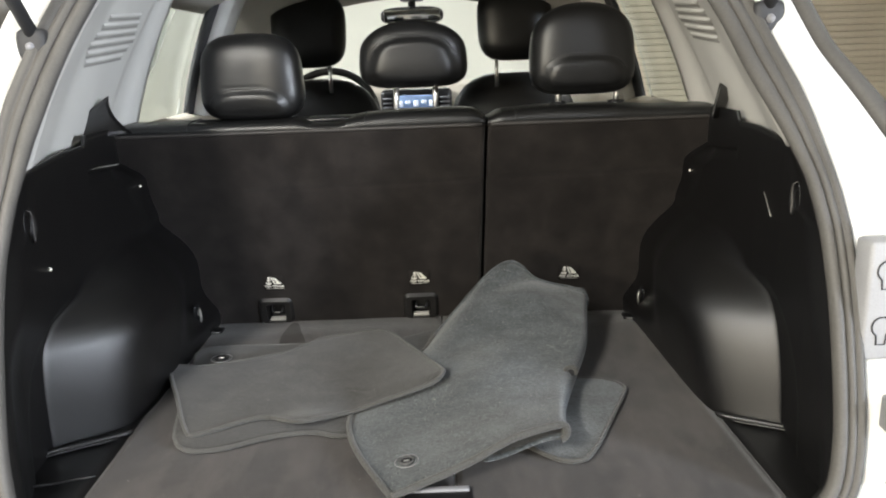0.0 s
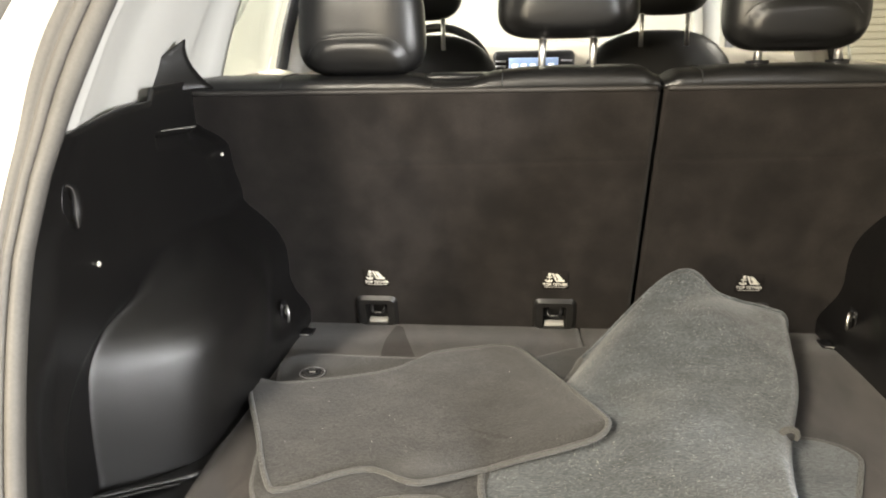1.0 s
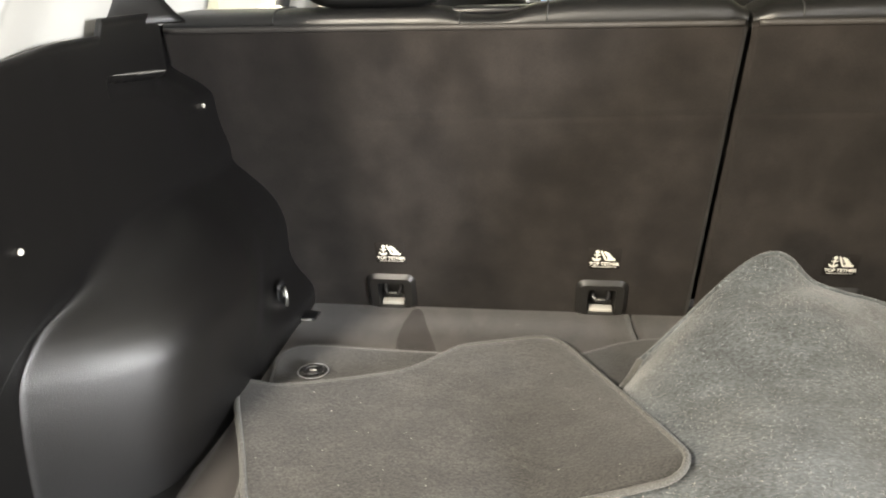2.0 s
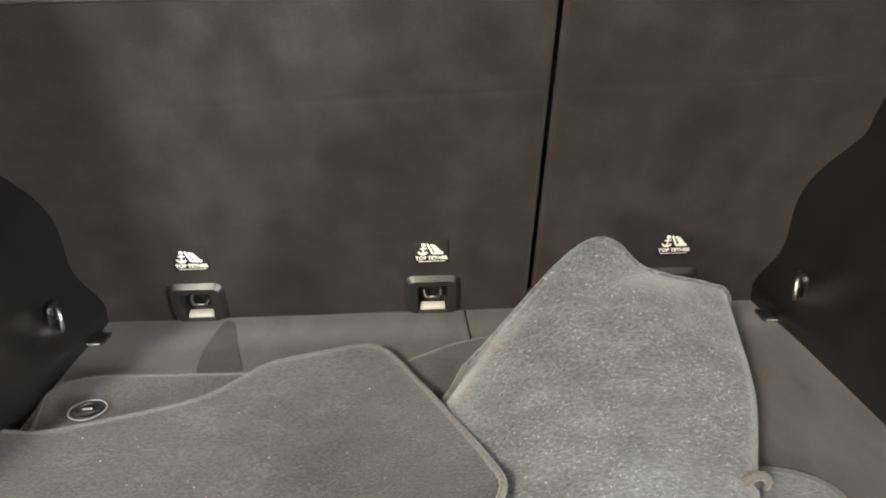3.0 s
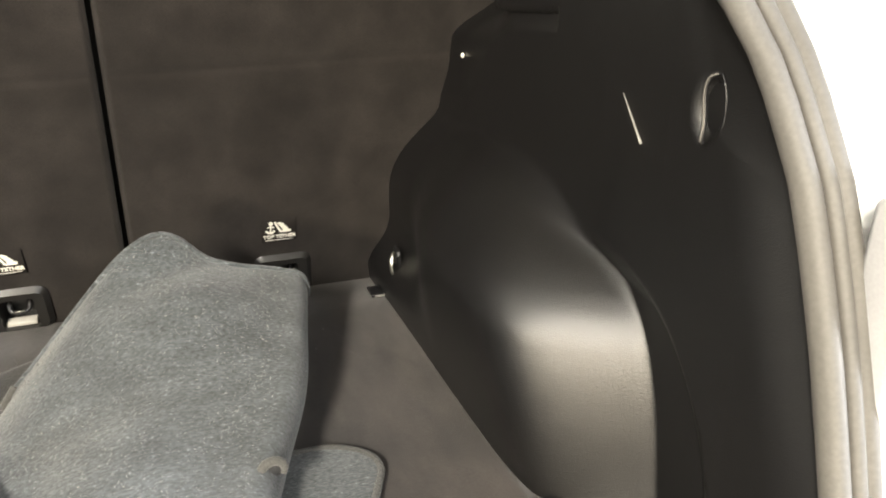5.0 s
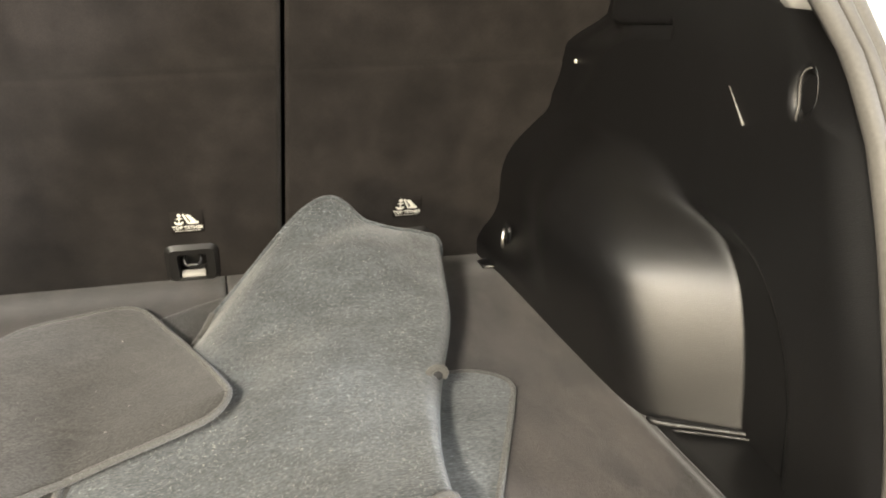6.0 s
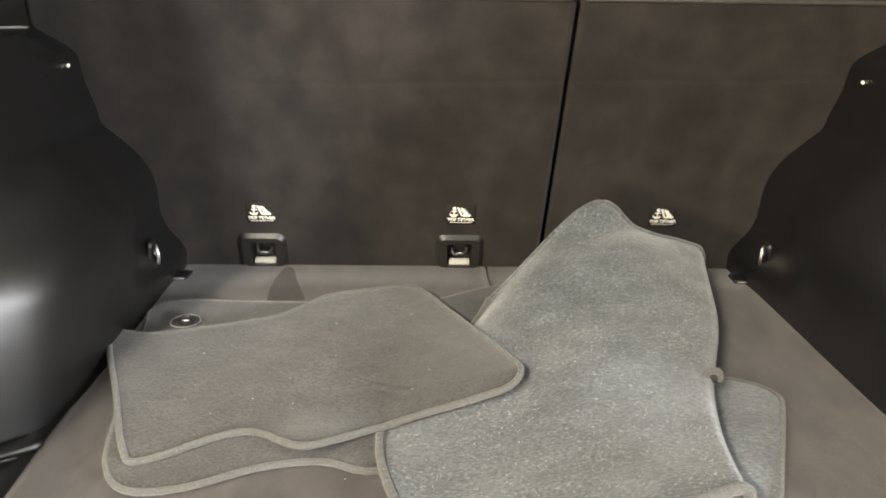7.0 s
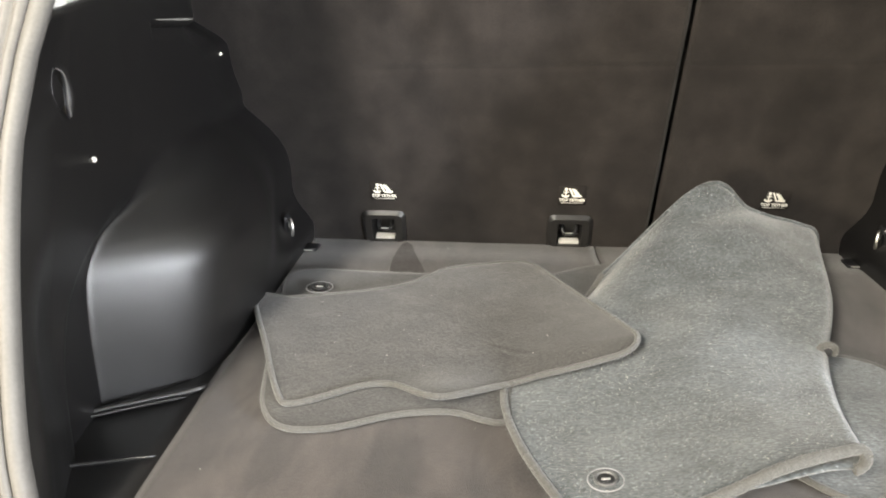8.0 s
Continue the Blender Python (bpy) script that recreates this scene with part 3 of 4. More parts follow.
for _x in (-0.74, 0.74):
    part("sill_panel", box(CX + _x - 0.03, CX + _x + 0.03, -0.02, 1.95, -0.40, 0.44, 0.025, 3), PAINT, car, "white painted door skin")
    for _y in (-0.30, 2.32):
        bm = tube([(0.245 * math.cos(a), 0, 0.245 * math.sin(a)) for a in [2 * math.pi * i / 40 for i in range(40)]], 0.095, 14, closed=True)
        tyre = part("wheel", bm, RUBBER_DARK, car, "black rubber tyre")
        tyre.location = (CX + _x * 0.93, _y, GROUND + 0.34)
        bm = bmesh.new()
        bmesh.ops.create_cone(bm, cap_ends=True, segments=32, radius1=0.20, radius2=0.20, depth=0.14)
        part("rim", bm, STEEL, tyre, "bright alloy rim", smooth=False).matrix_basis = pose(0, 0, 0, 0, 90, 0)

# cabin floor so that the cabin is closed below
part("cabin_floor", box(CX - 0.70, CX + 0.70, 0.03, 1.9, -0.30, -0.26), FLOOR_CARPET, car)

# ---------------------------------------------------------------- dashboard, mirror
dash = thing("dashboard", "beige and black dashboard with a lit display", "dashboard", at=(mid(1.45), 1.45, 0.362))


def dash_top(u, w):
    x = -0.66 + 1.32 * u
    prof = [(0.0, 0.02), (0.02, 0.10), (0.08, 0.135), (0.2, 0.15), (0.45, 0.14)]
    i = w * 4
    k = min(int(i), 3)
    t = i - k
    y = prof[k][0] + (prof[k + 1][0] - prof[k][0]) * t
    z = prof[k][1] + (prof[k + 1][1] - prof[k][1]) * t
    return (x, y - 0.10 * (x / 0.66) ** 2 * 0 + 0.02 * math.cos(x * 4), z + 0.02 * math.exp(-((x + 0.36) / 0.17) ** 2))


_v, _q = grid(spread(0, 1, 30), spread(0, 1, 17), dash_top)
solid(pydata("dash_top", _v, _q, DASH_BEIGE, dash, "beige soft dashboard top"), 0.02, -1)
part("dash_body", box(-0.64, 0.64, 0.03, 0.4, -0.4, 0.03, 0.02), PLASTIC, dash, "black lower dashboard")
console = part("centre_console", box(-0.15, 0.15, -0.03, 0.06, -0.20, 0.125, 0.02, 3), PLASTIC_GLOSS, dash, "black centre console frame")
part("display", box(-0.09, 0.09, -0.036, -0.028, 0.02, 0.10, 0.003), SCREEN, console, "bluish lit display screen")
for i in range(5):
    part("display_icon", box(-0.078 + i * 0.033, -0.058 + i * 0.033, -0.039, -0.037, 0.055 + 0.012 * (i % 2), 0.078), SCREEN_ICON, console)
for s in (-1, 1):
    for i in range(4):
        part("vent_slat", box(s * 0.12 - 0.02, s * 0.12 + 0.02, -0.036, -0.030, 0.03 + i * 0.018, 0.038 + i * 0.018), GREY_PLASTIC, console)

wheel = thing("steering_wheel", "black leather steering wheel", "steering wheel", at=(mid(1.22) - 0.34, 1.22, 0.40))
_ring = [(0.185 * math.cos(a), 0.06 * math.sin(a), 0.175 * math.sin(a)) for a in [2 * math.pi * i / 48 for i in range(48)]]
part("rim", tube(_ring, 0.015, 10, closed=True), LEATHER, wheel)
part("hub", cushion(0.16, 0.05, 0.14, n=20), PLASTIC_GLOSS, wheel)
for a in (0, 180, 270):
    c, s_ = math.cos(radians(a)), math.sin(radians(a))
    part("spoke", tube([(0.06 * c, 0.02 * s_, 0.06 * s_), (0.18 * c, 0.055 * s_, 0.17 * s_)], 0.014, 8), PLASTIC_GLOSS, wheel)

mirror = thing("rear_view_mirror", "black framed rear-view mirror on the windscreen", "mirror", at=(mid(1.1), 1.10, 0.765))
part("housing", cushion(0.23, 0.035, 0.062, 4, 3, n=28), PLASTIC_GLOSS, mirror)
MIRROR = material("mirror_glass", (0.85, 0.87, 0.86), 0.03, 1.0)
part("mirror_glass", box(-0.103, 0.103, -0.0195, -0.0165, -0.023, 0.023, 0.006), MIRROR, mirror)
part("stem", tube([(0, 0.01, 0.02), (0, 0.05, 0.09)], 0.014, 10), PLASTIC_GLOSS, mirror)
part("sensor_box", box(-0.045, 0.045, -0.02, 0.06, 0.05, 0.085, 0.012), GREY_PLASTIC, mirror)

overhead = thing("overhead_console", "grey overhead console with map lamps", "overhead console", at=(mid(0.85), 0.85, 0.845))
part("shell", cushion(0.26, 0.22, 0.05, 4, 3, n=28), TRIM_GREY, overhead)
for s in (-1, 1):
    part("map_lamp", box(s * 0.07 - 0.03, s * 0.07 + 0.03, -0.06, -0.01, -0.028, -0.02, 0.004), PAINT, overhead)
    part("lamp_button", box(s * 0.025 - 0.012, s * 0.025 + 0.012, -0.05, -0.02, -0.03, -0.022, 0.003), PLASTIC_GLOSS, overhead)

# ---------------------------------------------------------------- seats
SLOPE = 0.252
SPLIT = 0.1515


def seat_y(z):
    return -0.011 - SLOPE * z


def headrest(parent, x, z, w, h, post_gap, post_len, lean=-4, panel=(0.32, 0.22), dome=0.0, shift=0.0):
    def bulge(X, Z):
        a = X / (w * 0.38)
        b = (Z + h * panel[0]) / (h * panel[1])
        a *= 1 + 0.18 * max(b, -1)
        r = (abs(a) ** 4 + abs(b) ** 3) ** 0.3
        return 0.009 * (1 - sstep(0.80, 1.0, r)) - 0.002 * math.exp(-((r - 1.02) / 0.05) ** 2)
    pad = part("headrest", cushion(w, 0.105, h, 4.2, 3.8, 2.8, n=84, taper=-0.05, bulge=bulge), LEATHER, parent, "black leather headrest")
    for v in pad.data.vertices:
        if v.co.z > 0:
            v.co.z *= 1 - dome * min(1, abs(2 * v.co.x / w)) ** 2
    pad.matrix_basis = pose(x, -0.062, z, lean, 0, 0)
    # two rows of stitching over the sewn-in lower panel
    for r in (1.03, 1.13):
        row = []
        for i in range(33):
            c = math.cos(math.pi * (0.04 + 0.92 * i / 32))
            rr = r ** (1 / 0.3)
            b = (rr * (1 - c * c)) ** (1 / 3)
            X = math.copysign((rr * c * c) ** 0.25, c) / (1 + 0.18 * b) * w * 0.38
            Z = b * h * panel[1] - h * panel[0]
            Y = -0.0525 * max(1e-3, 1 - abs(2 * X / (w * (1 - 0.1 * Z / h))) ** 4.2 - abs(2 * Z / h) ** 3.8) ** (1 / 2.8) - bulge(X, Z)
            row.append((X, Y + 0.0002, Z * (1 - dome * min(1, abs(2 * X / w)) ** 2) if Z > 0 else Z))
        part("headrest_seam", tube(row, 0.0011, 6), STITCH, pad, "dark stitched seam")
    for s in (-1, 1):
        part("headrest_post", tube([(shift + s * post_gap + 0.003, 0.015, -h / 2 + 0.02), (shift + s * post_gap, 0.012, -h / 2 - post_len)], 0.0066, 12), CHROME, pad, "chrome post")
        part("post_guide", tube([(shift + s * post_gap, 0.012, -h / 2 - post_len + 0.006), (shift + s * post_gap, 0.012, -h / 2 - post_len - 0.01)], 0.019, 20), PLASTIC_GLOSS, pad)
    return pad


ANCHORS = (-0.354, 0.003, 0.366)


def seat_back(name, x0, x1, label):
    ob = thing(name, label, "car seat", "rear seat backs")

    def back(u, v):
        x = x0 + (x1 - x0) * u
        z = -0.02 + 0.497 * v
        y = seat_y(z)
        e = min(x - x0, x1 - x)
        y += 0.006 * (1 - sstep(0.0, 0.010, e)) ** 2
        zs = 0.345 + 0.02 * x
        y += 0.0016 * math.exp(-((z - zs) / 0.006) ** 2) * sstep(-0.42, -0.36, x)
        y += 0.002 * noise.noise((x * 4, z * 4, 3))
        y += 0.012 * sstep(0.467, 0.478, z)
        return (x + 0.036 * z, y, z)
    v, q = grid(dense(0, 1, 130, (0.0, 1.0), 0.03), dense(0, 1, 130, (0.08, 0.75, 0.98), 0.04), back)
    # openings for the tether anchors
    q = [f for f in q if not any(abs(sum(v[i][0] for i in f) / 4 - ax) < 0.026 and abs(sum(v[i][2] for i in f) / 4 - 0.023) < 0.026 for ax in ANCHORS)]
    solid(pydata("back_panel", v, q, SEAT_CARPET, ob, "dark brown carpeted back panel"), 0.02, -1)

    def roll(u, a):
        x = x0 + (x1 - x0) * u
        e = min(x - x0, x1 - x)
        k = sstep(0, 0.03, e)
        dip = -0.012 * math.exp(-((x + 0.20) / 0.05) ** 4) if x < 0.1 else 0.0
        hump = 0.010 * math.exp(-((x - 0.02) / 0.14) ** 4) if x < SPLIT else 0.008 * math.exp(-((x - 0.35) / 0.14) ** 4)
        ang = radians(a)
        ry, rz = 0.068, 0.024 + 0.012 * k + hump + dip
        # front edge drops as a flat band below the roll
        y = -0.060 - ry * math.copysign(abs(math.cos(ang)) ** 0.55, math.cos(ang)) * (0.9 + 0.1 * k)
        z = 0.473 + (rz - 0.010) * abs(math.sin(ang)) ** 0.6
        return (x + 0.036 * z, y, z)
    v, q = grid(dense(0, 1, 80, (0.0, 1.0), 0.03), spread(0, 180, 28), roll)
    solid(pydata("top_roll", v, q, LEATHER, ob, "black leather roll along the top"), 0.012, -1)
    for gx in ([x0 + 0.17, -0.235, -0.115] if x1 < 0.3 else [x0 + 0.06]):
        pts = [Vector(roll((gx - x0) / (x1 - x0), a)) + Vector((0, -0.0006 if a < 90 else 0, 0.0008)) for a in range(4, 120, 8)]
        part("roll_seam", tube(pts, 0.0014, 6), STITCH, ob)
    # a paler tube stands in for the lit rounded edge
    edge = [(x + 0.036 * 0.473, seat_y(0.473) + 0.002, 0.473) for x in spread(x0 + 0.006, x1 - 0.006, 40)]
    part("lit_edge", tube(edge, 0.0045, 10), LIT_EDGE, ob, "paler strip for the light caught along the carpet's top edge")
    part("seat_core", box(x0 + 0.01, x1 + (0.03 if x1 < 0.3 else -0.01), 0.03, 0.13, 0.0, 0.47, 0.02, 3), LEATHER, ob, "black leather seat front")
    return ob


seat_big = seat_back("rear_seat_back", -0.672, SPLIT - 0.0032, "wide rear seat back, dark carpet behind, black leather top")
headrest(seat_big, -0.347, 0.590, 0.224, 0.188, 0.055, 0.010, panel=(0.37, 0.20), dome=0.12)
headrest(seat_big, 0.013, 0.626, 0.236, 0.144, 0.044, 0.068, panel=(0.12, 0.34), dome=0.42)
part("release_trim", box(-0.235, -0.125, -0.08, 0.0, 0.487, 0.497, 0.004), PLASTIC_GLOSS, seat_big, "black belt guide plate on the seat top")
seat_small = seat_back("rear_seat_back", SPLIT + 0.0032, 0.70, "narrow rear seat back, dark carpet behind, black leather top")
headrest(seat_small, 0.385, 0.624, 0.228, 0.196, 0.065, 0.020, panel=(0.27, 0.17), dome=0.3, shift=0.014)
part("release_lever", cushion(0.036, 0.034, 0.034, 2.4, 2.4, 2.4, n=20), PLASTIC_GLOSS, seat_small, "black release lever at the seat's end").matrix_basis = pose(0.677, -0.055, 0.497)


def front_seat(x, label):
    ob = thing("front_seat", label, "car seat", "front seats", at=(x, 0.86, 0))
    part("backrest", cushion(0.50, 0.15, 0.72, 3.0, 4.0, 2.6, n=44, taper=-0.10), LEATHER, ob).matrix_basis = pose(0, 0.0, 0.20, -10, 0, 0)
    part("seat_cushion", cushion(0.50, 0.48, 0.16, 3.6, 3, 3.4, n=32), LEATHER, ob).matrix_basis = pose(0, 0.28, -0.16, 4, 0, 0)
    h = part("headrest", cushion(0.245, 0.11, 0.235, 3.6, 3.6, 2.5, n=40, taper=0.03), LEATHER, ob, "black leather headrest")
    h.matrix_basis = pose(0, -0.05, 0.712, -6, 0, 0)
    for s in (-1, 1):
        part("headrest_post", tube([(s * 0.062, 0.0, -0.10), (s * 0.062, 0.01, -0.20)], 0.0065, 12), CHROME, h, "chrome post")
    return ob


front_seat(mid(0.86) - 0.34, "black leather driver's seat with a headrest")
front_seat(mid(0.86) + 0.34, "black leather front passenger seat with a headrest")


# ---------------------------------------------------------------- tether anchors with their printed signs
def on_seat(x, z, out=0.0):
    """A pose on the carpeted seat back: x to the right, y up the back, z towards the load space."""
    tilt = math.degrees(math.atan(SLOPE))
    return pose(x, seat_y(z) - out, z, 90 + tilt, 0, 0)


def round_frame(w, h, r, hole_w, hole_h, hole_dy, depth, well=0.028):
    """A plate with rounded corners and a rectangular hole, in its own plane."""
    def ring(W, H, R, dy, n=6):
        pts = []
        for cx, cy, a0 in ((W / 2 - R, H / 2 - R, 0), (-W / 2 + R, H / 2 - R, 90), (-W / 2 + R, -H / 2 + R, 180), (W / 2 - R, -H / 2 + R, 270)):
            for i in range(n):
                a = radians(a0 + 90 * i / (n - 1))
                pts.append((cx + R * math.cos(a), cy + dy + R * math.sin(a)))
        return pts
    o, i = ring(w, h, r, 0), ring(hole_w, hole_h, r * 0.35, hole_dy)
    o2 = ring(w - 0.013, h - 0.013, r * 0.7, 0)
    n = len(o)
    verts = [(x, y, 0) for x, y in o] + [(x, y, depth) for x, y in o2] + [(x, y, depth * 0.9) for x, y in i] + [(x * 0.9, hole_dy + (y - hole_dy) * 0.9, -well) for x, y in i]
    faces = [tuple(range(3 * n, 4 * n))]
    for k in range(3):
        for j in range(n):
            faces.append((k * n + j, k * n + (j + 1) % n, (k + 1) * n + (j + 1) % n, (k + 1) * n + j))
    return verts, faces


def tether_anchor(x):
    ob = thing("tether_anchor", "black plastic child-seat tether anchor in the seat back", "anchor", "tether anchors")
    ob.matrix_basis = on_seat(x, 0.026, 0.002)
    v, f = round_frame(0.085, 0.074, 0.014, 0.046, 0.050, -0.004, 0.0075)
    sharpen(pydata("frame", v, f, ANCHOR_FRAME, ob, "dark grey plastic frame"), 40)
    part("anchor_bar", tube(smooth_path([(-0.013, 0.010, -0.026), (-0.012, -0.006, -0.008), (0.0, -0.0085, -0.004), (0.012, -0.006, -0.008), (0.013, 0.010, -0.026)], 5), 0.0036, 10), PLASTIC_GLOSS, ob, "black steel anchor loop")
    # the loop's highlight, built as a thin bright strip
    part("bar_glint", tube([(-0.007, -0.0056, -0.0022), (0.007, -0.0056, -0.0022)], 0.0012, 6), STEEL, ob, "bright strip for the highlight on the loop")
    part("lip", box(-0.019, 0.019, -0.0285, -0.0225, -0.012, 0.002, 0.001), FOOT_PLATE, ob, "pale plate at the foot of the opening")
    return ob


for _x in ANCHORS:
    tether_anchor(_x)


def flat_shape(bm, pts, z=0.0):
    vs = [bm.verts.new((x, y, z)) for x, y in pts]
    f = bm.faces.new(vs)
    r = bmesh.ops.extrude_face_region(bm, geom=[f])
    bmesh.ops.translate(bm, verts=[g for g in r["geom"] if isinstance(g, bmesh.types.BMVert)], vec=(0, 0, 0.0008))


def tether_sign(x):
    ob = thing("tether_sign", "white printed top tether sign on the seat carpet", "sign", "tether signs")
    ob.matrix_basis = on_seat(x, 0.103, 0.0028)
    part("patch", box(-0.0245, 0.0255, -0.0185, 0.0215, -0.0012, -0.0004, 0.0003, 1), SIGN_PATCH, ob, "darker woven patch under the print")
    bm = bmesh.new()
    # anchor: shank, stock and a curved fluke
    flat_shape(bm, [(-0.0125, -0.002), (-0.0105, -0.002), (-0.0095, 0.012), (-0.0115, 0.012)])
    flat_shape(bm, [(-0.0155, 0.0075), (-0.0055, 0.0075), (-0.0055, 0.0092), (-0.0155, 0.0092)])
    arc = [(-0.0115 + 0.0075 * math.cos(radians(a)), 0.004 + 0.0075 * math.sin(radians(a))) for a in range(190, 355, 15)]
    arc += [(-0.0115 + 0.0052 * math.cos(radians(a)), 0.005 + 0.0052 * math.sin(radians(a))) for a in range(340, 195, -15)]
    flat_shape(bm, arc)
    ringo = [(-0.0103 + 0.0032 * math.cos(radians(a)), 0.0145 + 0.0032 * math.sin(radians(a))) for a in range(0, 360, 30)]
    flat_shape(bm, ringo)
    part("anchor_symbol", bm, WHITE_PRINT, ob, smooth=False)
    bm = bmesh.new()
    flat_shape(bm, [(-0.006, 0.016), (-0.0035, 0.0175), (0.0045, -0.0005), (0.002, -0.002)])
    flat_shape(bm, [(0.0035, -0.002), (0.0175, -0.002), (0.0185, 0.0015), (0.0055, 0.002)])
    for i in range(4):
        a, b = -0.0015 + 0.0022 * i, 0.0145 - 0.0035 * i
        flat_shape(bm, [(a, b), (a + 0.004, b + 0.0012), (0.0085 + 0.0028 * i, b - 0.002), (0.008 + 0.0028 * i, b - 0.0042), (a + 0.002, b - 0.0018)])
    part("seat_symbol", bm, WHITE_PRINT, ob, smooth=False)
    text = bpy.data.curves.new("lettering", "FONT")
    text.body, text.size, text.align_x, text.extrude, text.offset = "TOP TETHER", 0.0082, "CENTER", 0.0003, 0.00018
    t = new("lettering", text)
    t.data.materials.append(WHITE_PRINT)
    t.parent, t.location = ob, (0.001, -0.0115, 0.0005)
    dep = bpy.context.evaluated_depsgraph_get()
    me = bpy.data.meshes.new_from_object(t.evaluated_get(dep))
    bpy.data.objects.remove(t)
    o = new("lettering", me)
    o.parent, o.location = ob, (0.001, -0.0115, 0.0005)
    part("underline", box(-0.019, 0.021, -0.0152, -0.0146, 0, 0.0006), WHITE_PRINT, ob)
    return ob


for _x in (-0.350, 0.002, 0.363):
    tether_sign(_x)


# ---------------------------------------------------------------- fittings of the side trims
def on_side(sign, y, z, out=0.0):
    return (mid(y) + sign * (side_x(y, z, sign) - 0.006 - out), y, z)


def tie_down(sign):
    y, z = -0.137 + 0.018 * (sign > 0), 0.062
    ob = thing("tie_down_ring", "chromed tie-down ring in a black side trim cup", "tie-down ring", "tie-down rings", at=on_side(sign, y, z, 0.001))
    v, f = round_frame(0.034, 0.05, 0.008, 0.022, 0.036, 0.0, 0.005, 0.0)
    cup = pydata("cup", v, f, PLASTIC_GLOSS, ob, "black plastic cup")
    cup.matrix_basis = Matrix(((0, 0, -sign, 0), (1, 0, 0, 0), (0, 1, 0, 0), (0, 0, 0, 1)))
    loop = [(0.011 * math.cos(a), 0.016 * math.sin(a)) for a in [2 * math.pi * i / 28 for i in range(28)]]
    part("ring", tube([(-sign * (0.006 - 0.55 * p), 0.72 * p, q) for i, (p, q) in enumerate(loop)], 0.0028, 10, closed=True), STEEL, ob, "bright steel ring")
    return ob


def bag_hook(sign):
    y, z = -0.646, 0.391
    x = (side_x(y - 0.035, z, sign) + side_x(y + 0.035, z, sign)) / 2 - 0.006
    ob = thing("bag_hook", "black plastic folding bag hook in an oval recess", "hook", "bag hooks", at=(mid(y) + sign * x, y, z))
    pts = smooth_path([(sign * 0.004, -0.006, 0.027), (-sign * 0.001, 0.002, 0.022), (-sign * 0.002, 0.004, 0.010), (-sign * 0.002, 0.001, -0.008), (-sign * 0.003, 0.000, -0.022), (sign * 0.002, 0.004, -0.026)], 6)
    part("hook_arm", tube(pts, 0.0020, 8), PLASTIC_GLOSS, ob)
    part("hook_edge", tube([p + Vector((-sign * 0.0024, -0.0016, 0)) for p in pts[2:-4]], 0.0008, 6), RUBBER, ob, "paler grey edge strip along the arm")
    lip = [(-sign * 0.0008, -0.0185 * math.cos(t), 0.031 * math.sin(t)) for t in [radians(-60 + 7.5 * k) for k in range(17)]]
    part("recess_lip", tube(lip, 0.0009, 6), PLASTIC_GLOSS, ob, "thin shiny lip of the recess")
    return ob


def screw(sign, y, z, r=0.006):
    ob = thing("trim_clip", "small pale clip in the black side trim", "clip", "trim clips", at=on_side(sign, y, z, 0.002))
    bm = bmesh.new()
    bmesh.ops.create_uvsphere(bm, u_segments=12, v_segments=8, radius=r)
    for v in bm.verts:
        v.co.x *= 0.8
    part("head", bm, WHITE_PRINT, ob)
    return ob


for s in (-1, 1):
    tie_down(s)
    bag_hook(s)
    screw(s, -0.150, 0.364 - 0.005 * s, 0.0032)
screw(-1, -0.612, 0.312, 0.0034)

# the glint on the slot's edge, built as a pale strip
_strip = thing("slot_glint", "pale line for the glint along a slot in the side trim", "trim strip")
part("edge", tube([on_side(1, -0.532 - 0.034 * k / 6, 0.381 - 0.036 * k / 6, 0.0004) for k in range(7)], lambda t: 0.0005 + 0.0009 * t, 8), PALE_EDGE, _strip)

# a pale tube put where light falls on the ledge's lip
_ledge = thing("lit_ledge_lip", "pale line for the lit lip of the ledge in the side trim", "trim edge")
part("edge", tube([on_side(-1, -0.395 + 0.0205 * k, 0.4405 - 0.075 * (-0.035 + 0.0205 * k), 0.0006) for k in range(10)], lambda t: 0.0004 + 0.0011 * math.sin(math.pi * t), 6), PALE_EDGE, _ledge)

for s in (-1, 1):
    # the belt strap between pillar and seat, simplified to a flap
    flap = thing("belt_strap", "black seat-belt strap beside the seat, built as a flap", "flap", "cover flaps", at=(mid(-0.31) + s * 0.622, -0.31, 0.498))

    def _flap(u, w, s=s):
        if s > 0:
            return (-0.046 + 0.031 * u + 0.014 * w, 0.03 * (u - 0.5), -0.012 + (0.066 - 0.017 * u) * w)
        return (s * (0.035 * u - 0.005 - 0.02 * w - 0.055 * (1 - u) * (1 - w) ** 2), -0.10 * (u - 0.5) * (1 - 0.5 * w) + 0.02 * w, 0.075 * w * (1 - 0.45 * u) - 0.005)
    v, q = grid(spread(0, 1, 10), spread(0, 1, 8), _flap, flip=s > 0)
    solid(pydata("flap", v, q, PLASTIC, flap), 0.004, 0)
    hinge = thing("floor_bracket", "black bracket with a pale edge at the floor corner", "bracket", "floor brackets", at=(mid(-0.095) + s * 0.495, -0.095, 0.0))
    part("plate", box(-0.015, 0.018, -0.002, 0.03, 0.0, 0.005, 0.0015), PLASTIC_GLOSS, hinge)
    part("edge", box(-0.010, 0.012, -0.0044, -0.0024, 0.0015, 0.004), PALE_EDGE, hinge, "pale front edge")

